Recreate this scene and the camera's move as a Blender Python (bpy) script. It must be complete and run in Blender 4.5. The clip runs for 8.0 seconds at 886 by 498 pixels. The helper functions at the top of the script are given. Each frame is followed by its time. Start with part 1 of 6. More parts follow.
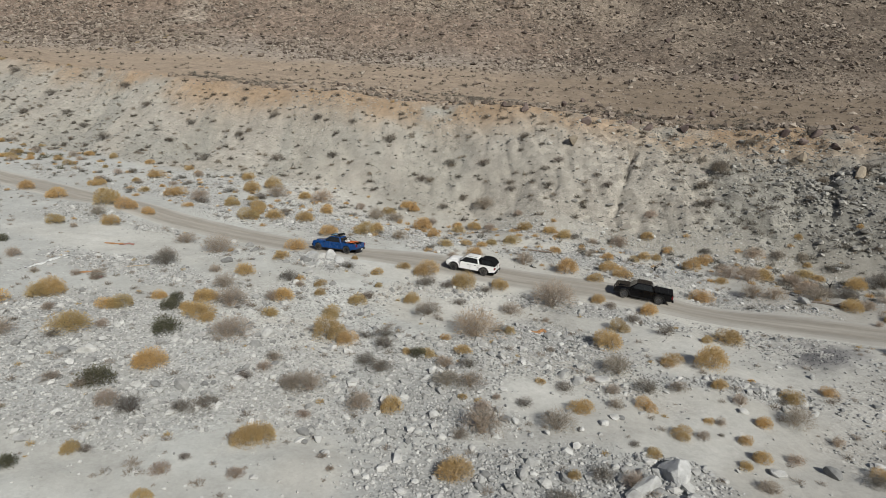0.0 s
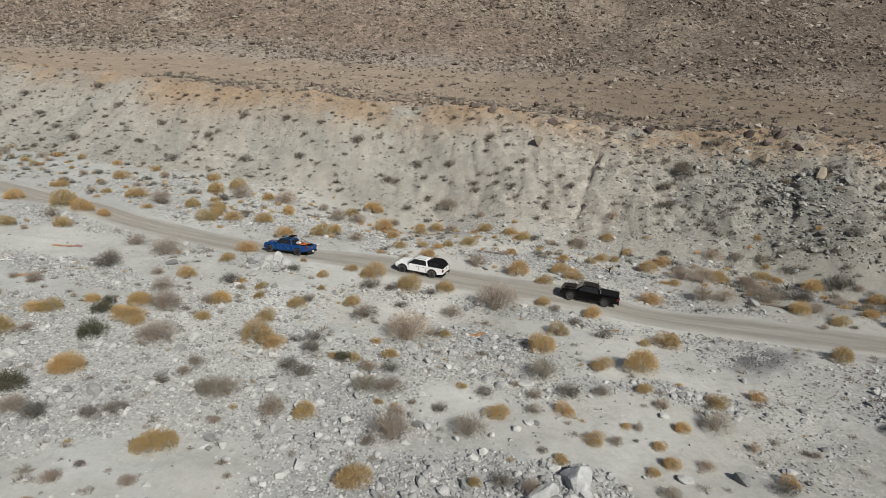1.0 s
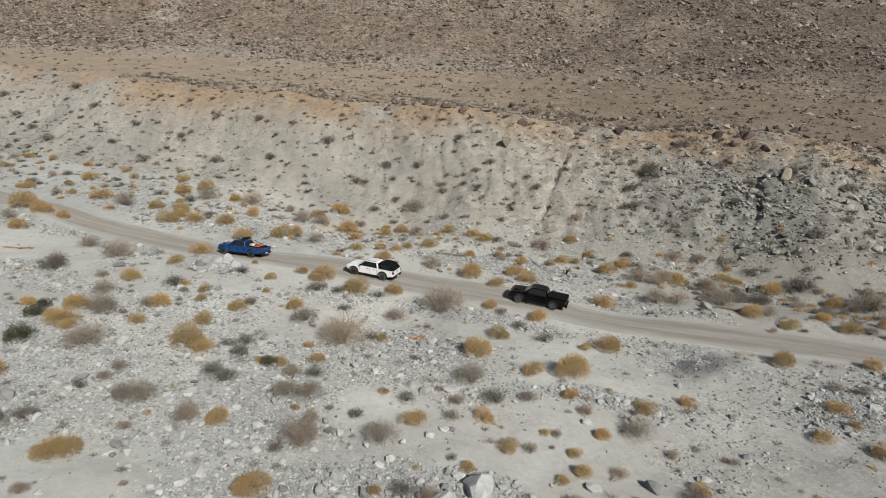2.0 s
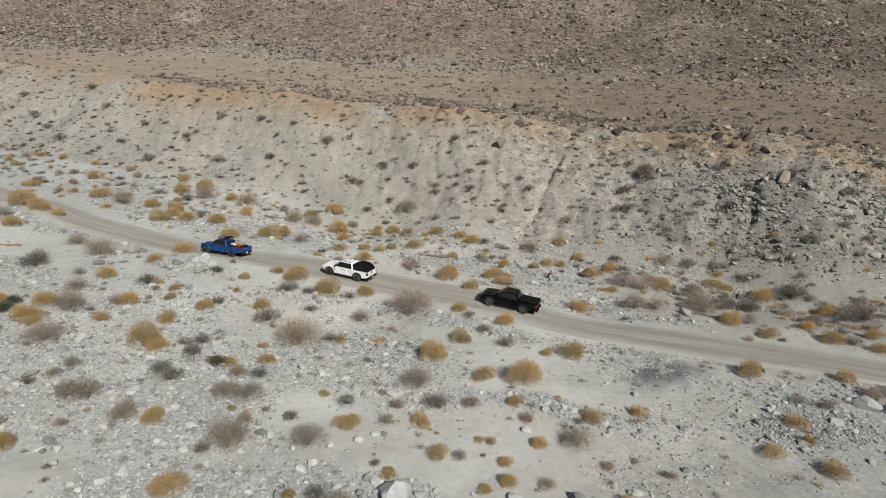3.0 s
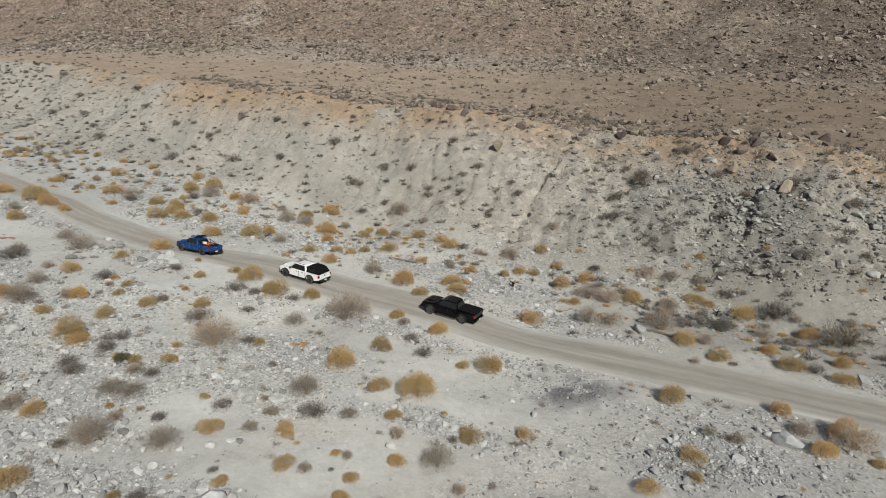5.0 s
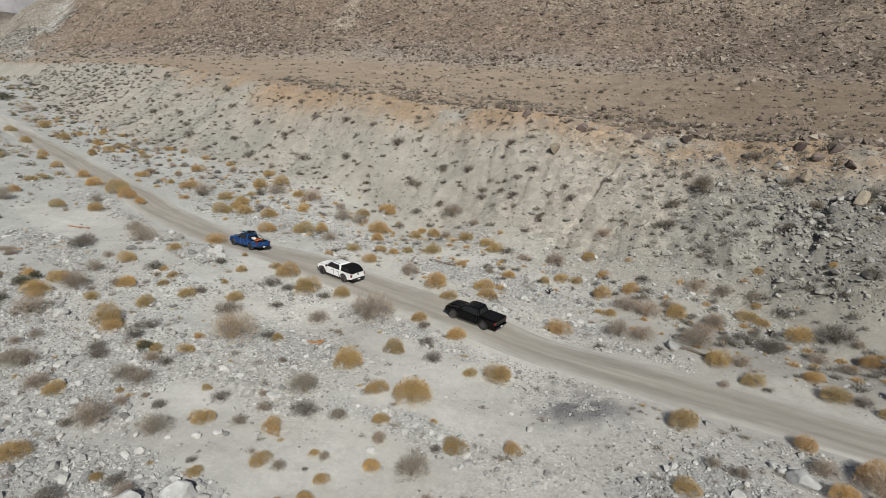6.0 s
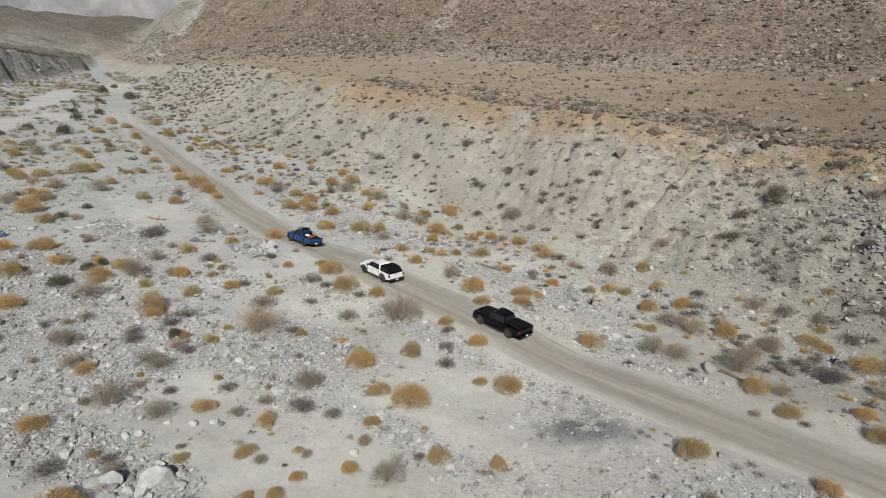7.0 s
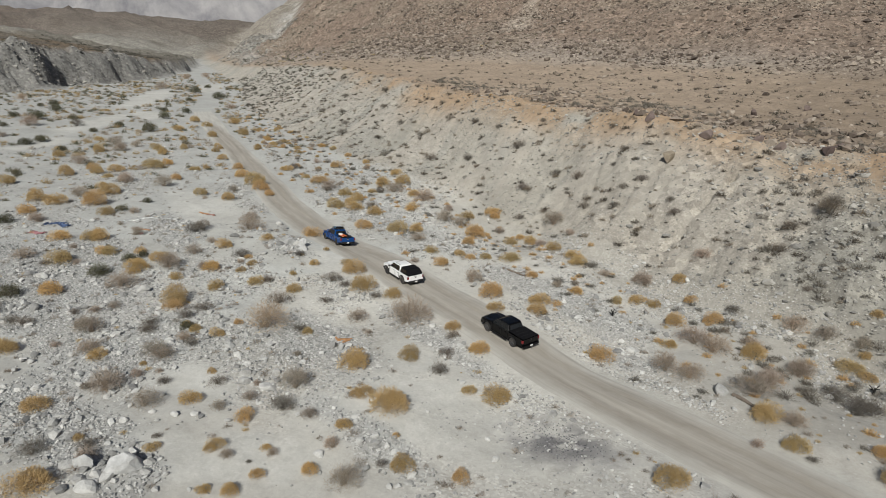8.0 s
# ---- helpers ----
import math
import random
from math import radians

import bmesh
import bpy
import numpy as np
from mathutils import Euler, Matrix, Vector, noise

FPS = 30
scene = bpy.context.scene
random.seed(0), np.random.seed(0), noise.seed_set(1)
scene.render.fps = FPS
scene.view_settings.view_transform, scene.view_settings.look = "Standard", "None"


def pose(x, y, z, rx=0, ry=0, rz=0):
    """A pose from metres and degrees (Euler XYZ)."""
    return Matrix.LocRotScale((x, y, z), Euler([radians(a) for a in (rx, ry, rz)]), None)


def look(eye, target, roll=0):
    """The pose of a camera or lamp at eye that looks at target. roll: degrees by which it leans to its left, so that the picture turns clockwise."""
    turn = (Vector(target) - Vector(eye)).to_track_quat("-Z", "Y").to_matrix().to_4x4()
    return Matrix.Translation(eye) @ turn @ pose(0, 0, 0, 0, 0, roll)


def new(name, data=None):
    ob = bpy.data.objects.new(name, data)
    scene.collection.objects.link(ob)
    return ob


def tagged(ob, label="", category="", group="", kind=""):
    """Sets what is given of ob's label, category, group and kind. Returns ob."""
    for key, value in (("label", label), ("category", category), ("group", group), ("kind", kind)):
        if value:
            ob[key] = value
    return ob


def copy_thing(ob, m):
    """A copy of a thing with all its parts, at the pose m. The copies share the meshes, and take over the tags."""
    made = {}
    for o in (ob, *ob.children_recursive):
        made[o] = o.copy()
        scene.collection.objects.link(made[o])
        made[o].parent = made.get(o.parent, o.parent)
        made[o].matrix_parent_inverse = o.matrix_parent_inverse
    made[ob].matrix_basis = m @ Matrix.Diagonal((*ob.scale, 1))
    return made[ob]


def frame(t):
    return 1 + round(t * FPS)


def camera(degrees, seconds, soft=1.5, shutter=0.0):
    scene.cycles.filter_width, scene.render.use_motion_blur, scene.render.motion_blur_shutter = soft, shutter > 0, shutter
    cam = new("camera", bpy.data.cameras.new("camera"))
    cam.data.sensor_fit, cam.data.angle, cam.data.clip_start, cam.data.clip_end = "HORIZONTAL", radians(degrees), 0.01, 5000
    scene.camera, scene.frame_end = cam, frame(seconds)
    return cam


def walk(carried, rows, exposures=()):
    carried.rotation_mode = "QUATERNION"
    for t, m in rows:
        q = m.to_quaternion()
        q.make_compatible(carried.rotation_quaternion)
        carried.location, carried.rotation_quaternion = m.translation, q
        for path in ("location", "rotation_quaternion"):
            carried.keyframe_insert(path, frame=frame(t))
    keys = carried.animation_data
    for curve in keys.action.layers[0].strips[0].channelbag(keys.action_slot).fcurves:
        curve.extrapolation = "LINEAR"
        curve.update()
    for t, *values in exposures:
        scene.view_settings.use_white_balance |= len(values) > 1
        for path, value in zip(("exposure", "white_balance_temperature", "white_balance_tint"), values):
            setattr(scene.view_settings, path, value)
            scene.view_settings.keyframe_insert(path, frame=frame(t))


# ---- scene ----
cam = camera(68.5, 8.0, soft=0.55)
METRES, EYE, TILT, LEAN, TURN = 49.3, 19.6, -13.5, 0.0, 0.0
ROWS = [
    (0.0, 0.0, 0.0, 0.0, 0.0, 0.0, -0.0),
    (0.5, 0.052, 0.0044, 0.002, -0.04, -0.01, 0.02),
    (1.0, 0.1055, 0.0091, 0.0043, -0.08, -0.01, 0.04),
    (1.5, 0.1582, 0.0145, 0.0071, -0.13, -0.02, 0.08),
    (2.0, 0.2113, 0.0201, 0.0086, 0.12, -0.01, 0.03),
    (3.5, 0.3899, 0.0424, 0.0166, 4.72, -0.07, -1.01),
    (4.0, 0.4529, 0.0541, 0.0211, 6.25, -0.11, -1.37),
    (5.5, 0.6419, 0.1045, 0.038, 13.32, -0.4, -3.08),
    (6.0, 0.704, 0.1299, 0.0461, 18.39, -0.73, -4.26),
    (6.5, 0.7652, 0.1608, 0.0554, 23.23, -1.16, -5.36),
    (7.0, 0.8236, 0.1962, 0.0657, 27.69, -1.61, -6.34),
    (7.5, 0.8802, 0.2361, 0.0772, 31.64, -2.08, -7.17),
    (8.0, 0.9339, 0.2801, 0.09, 35.48, -2.6, -7.97),
]
walk(cam, [(t, pose(0, 0, EYE, TILT, LEAN, TURN) @ pose(METRES * x, METRES * y, METRES * z, 90 + pitch, roll, yaw)) for t, x, y, z, yaw, pitch, roll in ROWS])

# ---- world, sun ----
scene.view_settings.exposure = -0.04
SUN_AZ, SUN_EL = -62.0, 32.0            # degrees: the sun stands towards (cos az, sin az)
sun_way = Vector((math.cos(radians(SUN_AZ)) * math.cos(radians(SUN_EL)),
                  math.sin(radians(SUN_AZ)) * math.cos(radians(SUN_EL)), math.sin(radians(SUN_EL))))
world = bpy.data.worlds.new("desert_sky")
scene.world = world
world.use_nodes = True
wn = world.node_tree.nodes
sky = wn.new("ShaderNodeTexSky")
sky.sky_type = "NISHITA"
sky.sun_disc = False
sky.sun_elevation = radians(SUN_EL)
sky.sun_rotation = radians(90 - SUN_AZ)
sky.air_density, sky.dust_density = 1.0, 1.5
wn["Background"].inputs["Strength"].default_value = 0.06
world.node_tree.links.new(sky.outputs[0], wn["Background"].inputs["Color"])
lamp = bpy.data.lights.new("sun", "SUN")
lamp.energy, lamp.angle, lamp.color = 4.32, radians(0.6), (1.0, 0.99, 0.93)
sun = new("sun", lamp)
sun.matrix_world = look(sun_way * 300, (0, 0, 0))


# ---- the lie of the land ----
def lattice(i, j, seed):
    v = np.sin(i * 127.1 + j * 311.7 + seed * 74.7) * 43758.5453
    return v - np.floor(v)


def grain(x, y, seed=0):
    """Smooth value noise, -1 to 1."""
    i, j = np.floor(x), np.floor(y)
    u, v = x - i, y - j
    u, v = u * u * (3 - 2 * u), v * v * (3 - 2 * v)
    a, b = lattice(i, j, seed), lattice(i + 1, j, seed)
    c, d = lattice(i, j + 1, seed), lattice(i + 1, j + 1, seed)
    return 2 * (a + (b - a) * u + (c - a) * v + (a - b - c + d) * u * v) - 1


def rough(x, y, size, octaves=4, seed=0):
    x, y = np.asarray(x, float) / size, np.asarray(y, float) / size
    total, amp = 0.0, 0.5
    for k in range(octaves):
        total = total + amp * grain(x, y, seed + k)
        x, y, amp = x * 1.93 + 7.3 + 0.35 * y, y * 1.93 - 3.1 - 0.35 * x, amp * 0.52
    return total


def step(a, b, v):
    u = np.clip((v - a) / (b - a), 0, 1)
    return u * u * (3 - 2 * u)


ROAD = [(400, 20), (120, 40), (80, 46), (60, 49.5), (42, 53.4), (31, 56.2), (23.4, 58.8), (16.2, 61.4), (7.2, 64.8), (0, 67.3), (-7.5, 69.7), (-15, 72.4),
        (-25.4, 77.0), (-34.5, 81.0), (-46, 87.4), (-56, 92.8), (-74, 103), (-103, 118.6), (-153, 147.7), (-222, 202), (-300, 246), (-420, 326)]
ROAD_X, ROAD_Y = [p[0] for p in reversed(ROAD)], [p[1] for p in reversed(ROAD)]
FOOT = [(-700, 500), (-450, 352), (-360, 300), (-300, 262), (-222, 216), (-160, 166), (-134, 150), (-108, 137), (-81, 123), (-60, 114), (-36, 106), (-16, 100.5), (1, 93.5),
        (16, 86.5), (29, 82.5), (39, 79.5), (52, 72.5), (70, 66), (120, 52), (200, 38), (600, 20)]
CREST = [(-700, 508, 3), (-450, 362, 4), (-360, 312, 5), (-300, 276, 6), (-222, 240, 10), (-160, 204, 14), (-112, 178, 15), (-84, 160, 14.6), (-64, 147.5, 14.4), (-50, 139, 13.6),
         (-14, 122.5, 14.2), (5, 115.5, 13.8), (20, 109, 13.3), (37, 103, 13.4), (46, 99, 12.6), (54, 95, 13.4), (70, 90, 13), (120, 80, 12), (200, 66, 11), (600, 60, 11)]
BASE = [(-700, 512), (-450, 368), (-360, 318), (-300, 282), (-230, 244), (-180, 226), (-120, 212), (-60, 212), (0, 203), (60, 195), (150, 186), (600, 180)]
CLIFF = [(-600, -90), (-300, -150), (0, -236), (124, -252), (140, -254), (158, -269), (187, -286), (238, -318), (330, -425), (420, -560), (700, -900)]
CLIFF_H = [(-600, 22), (124, 21), (158, 18), (187, 15), (238, 10), (330, 5), (700, 3)]

# swells and hollows: x, y, reach, height
SWELLS = [(45, 74, 8, -2.52), (58, 76, 6, 1.29), (53, 68, 6, -1.45), (-14, 63, 6, 0.77), (27, 64, 6, -0.91), (2, 43, 8, 0.89), (19, 66, 6, 0.49), (7, 54, 6, -0.54), (44, 48, 8, 0.22), (-11, 32, 11, -0.34), (0, 74, 6, 0.48), (-9, 54, 6, -0.40), (20, 44, 6, 0.67), (27, 42, 6, -0.47), (32, 77, 6, -0.47), (37, 41, 6, 0.34), (19, 32, 6, -0.47), (12, 30, 6, 0.54), (-6, 62, 6, 0.39), (23, 51, 6, -0.22)]
BANK_SWELLS = [(55, 86, 11, 3.77), (0, 96, 11, -1.51), (-45, 122, 6, -3.19), (19, 101, 11, 1.50), (27, 84, 8, -1.56), (-19, 123, 15, 0.09), (12, 116, 11, 1.33), (39, 94, 11, 0.64), (-18, 84, 15, -0.83), (5, 92, 6, -1.09), (-61, 128, 6, 0.81), (-25, 113, 6, -1.56), (-42, 128, 6, 0.94), (-30, 123, 6, 1.40), (-9, 111, 6, 0.94), (23, 89, 6, -1.13), (27, 94, 6, 0.81), (-21, 119, 6, 2.00), (-77, 132, 6, -1.19), (51, 87, 6, -2.02), (-43, 82, 6, 0.61), (-1, 84, 6, -0.48), (-3, 104, 6, -0.56), (10, 96, 6, -1.38), (12, 101, 6, 1.75), (-12, 100, 6, -0.47)]

# bare sand and beds of rubble: x, y, half length, half width, turn in degrees
SANDY = [(24, 47, 12, 3.6, -6), (30.3, 48.8, 5, 3.2, 0), (-4.5, 33.3, 3.5, 2.0, 0), (-35, 68.5, 13, 4.5, -18), (6, 38, 5, 2.0, 10), (13, 33, 5, 2.2, 20), (-4, 63, 8, 2.2, -18),
         (15, 52.5, 5, 2.2, -20), (19, 43.5, 6, 2.5, 20), (17, 36.5, 5, 2.0, 0), (-113, 79, 12, 4, 120), (-140, 105, 26, 4.5, 130), (-150, 127, 12, 6, 160), (-205, 160, 50, 7, 140), (-240, 212, 40, 6, 142)]
RUBBLE = [(8, 49.5, 6, 4, -20), (3, 30.5, 8, 3, 0), (-2, 38, 7, 3.5, 35), (-12.6, 63.5, 4.5, 2.2, -15), (20, 41.5, 6, 1.4, -8), (28.5, 64.3, 3.5, 1.3, -15), (14, 56.5, 8, 1.7, -20), (11, 30, 4, 2, 0), (37.5, 41.5, 5, 3, 10), (-3, 37, 7, 4, 20), (-14, 42, 12, 6, -20), (-28, 45, 12, 7, -15), (-22, 36, 9, 5, 0), (-30, 60, 9, 3, -20), (18, 72, 12, 4, -15), (-25, 88, 22, 4, -24)]


def patches(rows, x, y):
    out, ragged = 0.0, 0.5 * rough(x, y, 3.5, 3, 301)
    for px, py, long, wide, turn in rows:
        c, s = math.cos(math.radians(turn)), math.sin(math.radians(turn))
        u, v = (c * (x - px) + s * (y - py)) / long, (c * (y - py) - s * (x - px)) / wide
        out = np.maximum(out, 1 - step(0.55, 1.25, np.sqrt(u * u + v * v) + ragged))
    return out


def line(points, v, k=1):
    return np.interp(v, [p[0] for p in points], [p[k] for p in points])


def smooth_line(points, v, k=1, reach=5.0):
    return (line(points, v - reach, k) + 2 * line(points, v, k) + line(points, v + reach, k)) / 4


def road_middle(x):
    return (np.interp(x - 4, ROAD_X, ROAD_Y) + 2 * np.interp(x, ROAD_X, ROAD_Y) + np.interp(x + 4, ROAD_X, ROAD_Y)) / 4


def road_offset(x, y):
    """How far beyond the middle of the track a point lies, square to it."""
    slope = (road_middle(x + 2) - road_middle(x - 2)) / 4
    return (y - road_middle(x)) / np.sqrt(1 + slope * slope)


def land(x, y, fine=True):
    """Height of the ground and the shares of bank, shelf and mountain in it."""
    x, y = np.asarray(x, float), np.asarray(y, float)
    base = -0.95 - 0.0646 * x + 0.0386 * y
    foot = smooth_line(FOOT, x) + 2.2 * rough(x, x * 0 + 3, 16, 3, 5)
    crest = smooth_line(CREST, x) + 2.0 * rough(x, x * 0 + 9, 18, 3, 8)
    rise = smooth_line(CREST, x, 2)
    north, width = y - foot, crest - foot
    u = np.clip(north / width, 0, 1)
    bent = np.interp(x, [-70, -14, 30, 60], [1.4, 1.05, 0.8, 0.95])
    bank = rise * u ** bent
    talus = 0.5 * step(-9, 3, north) * (1 - step(0.1, 0.5, u))
    shelf = 0.056 * np.maximum(north - width, 0)
    up = y - (smooth_line(BASE, x, 1, 12) + 14 * rough(x, y, 60, 3, 13))
    soft = 8.0
    ramp = soft * np.logaddexp(0, up / soft)
    ends = step(-800, -540, x)
    mountain = (0.36 * ramp + 0.22 * np.maximum(up - 50, 0)) * ends
    mountain = mountain + step(20, 60, up) * ends * (7 * np.exp(-((x + 225 + 0.8 * (y - 253)) / 32) ** 2) - 9 * np.exp(-((x + 295 + 0.8 * (y - 253)) / 22) ** 2))
    on_bank = step(0.02, 0.15, u) * (1 - step(0.93, 1.06, north / width))
    on_mountain = step(-10, 25, up) * ends
    on_shelf = step(0.93, 1.05, north / width) * (1 - on_mountain)
    west = smooth_line(CLIFF, y, 1, 10) - x + 9 * rough(y, x, 22, 3, 21)
    tall = line(CLIFF_H, y)
    cliff_u = np.clip(west / (1.25 * tall), 0, 1)
    cliff = tall * (0.35 * cliff_u + 0.65 * step(0, 1, cliff_u)) + 0.072 * np.clip(west - 1.15 * tall, 0, 430)
    behind = 0.32 * 30 * np.logaddexp(0, (-90 - y) / 30)
    right_side = bank + talus + shelf + mountain
    upstream = 0.866 * (46 - x) + 0.5 * (y - 14)
    beside = 0.866 * (y - 14) - 0.5 * (46 - x)
    head = (50 - 11 * step(-30, 60, beside)) * step(545, 900, upstream + 40 * rough(x, y, 130, 3, 19)) * step(-260, -330, x)
    z = base + np.maximum(np.maximum(right_side, cliff), head) + behind
    for sx, sy, reach, high in SWELLS + BANK_SWELLS:
        z = z + high * np.exp(-((x - sx) ** 2 + (y - sy) ** 2) / reach ** 2)
    on_cliff = (cliff > right_side) * step(0.0, 0.08, cliff_u) * (1 - step(0.96, 1.1, west / (1.25 * tall)))
    on_plateau = np.maximum((cliff > right_side) * step(0.95, 1.1, west / (1.25 * tall)), step(3, 9, head - np.maximum(right_side, cliff)))
    off = np.abs(road_offset(x, y))
    wild = step(2.6, 6.0, off)
    if fine:
        flat = (1 - on_bank) * (1 - on_mountain) * (1 - on_cliff)
        z = z + wild * flat * (0.55 * rough(x, y, 17, 3, 31) + 0.32 * rough(x, y, 3.4, 4, 35)) - 0.12 * (1 - wild)
        rills = 1 - np.abs(rough(x + 0.1 * y, y * 0.3, 2.3, 2, 44)) * 3.5
        z = z - on_bank * 0.32 * np.maximum(rills, 0) ** 2 * np.sin(np.pi * u) ** 0.5
        runs = 1 - np.abs(rough(x + 0.15 * y, y * 0.22, 5.2, 3, 41)) * 3.0
        cut = 1 - np.abs(rough(x + 0.3 * y + 40, y * 0.16, 11, 2, 47)) * 4.5
        z = z - on_bank * (0.3 * np.maximum(runs, 0) ** 2 * np.sin(np.pi * u) ** 0.6 + 0.45 * np.maximum(cut, 0) ** 2 * np.sin(np.pi * u) ** 0.5)
        z = z + on_bank * (0.34 * rough(x, y * 0.7, 1.7, 2, 56) + 0.42 * step(-40, 5, x) * rough(x + 0.2 * y, y * 0.45, 1.25, 3, 57))
        z = z + on_bank * (0.5 * rough(x, y, 4.0, 4, 51) + 0.3 * rough(x, z * 2.2, 1.8, 3, 54))
        z = z + on_bank * step(-20, 25, x) * 0.45 * rough(x + 0.2 * y, y * 0.6, 1.6, 2, 58)
        z = z + on_bank * step(26, 40, x) * 0.75 * np.maximum(rough(x, y * 0.8, 1.5, 3, 63) - 0.02, 0)
        for gx, gy, lean, long, deep in ((26.6, 95.5, -0.30, 6, 2.6), (24.0, 89.5, -0.45, 6, 2.0), (28.6, 93.5, 0.1, 3, 1.3), (17.0, 94.0, -0.3, 5, 0.6), (38.0, 92.0, -0.2, 5, 0.8), (46.5, 86.0, -0.5, 7, 1.2), (49.5, 83.0, -0.4, 6, 1.0), (52.0, 86.0, -0.3, 5, 0.8)):
            side = x - gx - lean * (gy - y) - 2.2 * rough(y, y * 0 + gx, 2.6, 3, 61)
            z = z - deep * np.exp(-(side / 0.42) ** 2) * np.exp(-((y - gy) / long * 2.1) ** 4) * (0.35 + 0.65 * step(-0.25, 0.15, rough(y, x, 1.8, 2, 65)))
        gorge = 1 - np.abs(rough(y + 0.5 * west, west * 0.45, 9, 4, 71)) * 3.2
        z = z - on_cliff * ((2.3 * np.maximum(gorge, 0) + 1.5 * np.maximum(1 - np.abs(rough(y - 0.3 * west, west * 0.6, 4.5, 3, 73)) * 3, 0)) * np.sin(np.pi * cliff_u) ** 0.5 - 4.6 * rough(x, y, 8, 5, 75) - 3.2 * step(0.45, 0.8, cliff_u) * rough(x, y, 6, 3, 77))
        z = z + on_mountain * ((7.0 + 5.0 * (1 - step(-270, -200, x))) * rough(x, y, 60, 3, 81) + 3.5 * (1 - step(-270, -200, x)) * (1 - 3 * np.abs(rough(x, y, 16, 4, 87))) + 2.6 * rough(x, y, 17, 3, 83) + 1.1 * rough(x, y, 5.5, 3, 85)) + on_shelf * 0.9 * rough(x, y, 9, 4, 91)
        z = z + on_plateau * step(20, 160, west) * (16 * rough(x, y, 210, 4, 95) + 9 * (1 - 2 * np.abs(rough(x, y, 70, 4, 97))) - 6)
        z = z + on_plateau * step(450, 620, upstream) * (7 * (1 - 3 * np.abs(rough(x, y, 45, 4, 99))) - 2)
    return z, on_bank, on_shelf, on_mountain, on_cliff, on_plateau, off


def ground_under(rows):
    """Heights of the ground at rows that begin with x and y."""
    return [float(v) for v in land(np.array([p[0] for p in rows]), np.array([p[1] for p in rows]))[0]]


def ground_z(x, y):
    return float(land(np.array([x]), np.array([y]))[0][0])


# ---- materials ----
def material(name, rough_=0.9, metal=0.0, spec=0.3):
    m = bpy.data.materials.new(name)
    m.use_nodes = True
    n, k = m.node_tree.nodes, m.node_tree.links
    b = n["Principled BSDF"]
    b.inputs["Roughness"].default_value = rough_
    b.inputs["Metallic"].default_value = metal
    b.inputs["Specular IOR Level"].default_value = spec
    return m, n, k, b


def ramp_node(n, stops):
    r = n.new("ShaderNodeValToRGB")
    e = r.color_ramp.elements
    while len(e) < len(stops):
        e.new(0.5)
    for el, (p, c) in zip(e, stops):
        el.position, el.color = p, (*c, 1)
    return r


def mix_node(n, k, a, b, fac, kind="MIX"):
    x = n.new("ShaderNodeMix")
    x.data_type, x.blend_type = "RGBA", kind
    for slot, v in ((0, fac), (6, a), (7, b)):
        if hasattr(v, "is_linked"):
            k.new(v, x.inputs[slot])
        else:
            x.inputs[slot].default_value = v if slot == 0 else (*v, 1)
    return x.outputs[2]


def noise_node(n, k, size, detail=5.0, where=None, rough_=0.6):
    """Noise with features of about size metres, in the world's metres."""
    if where is None:
        g = n.new("ShaderNodeNewGeometry")
        where = g.outputs["Position"]
    t = n.new("ShaderNodeTexNoise")
    t.inputs["Scale"].default_value = 1.0 / size
    t.inputs["Detail"].default_value = detail
    t.inputs["Roughness"].default_value = rough_
    k.new(where, t.inputs["Vector"])
    return t.outputs["Fac"]


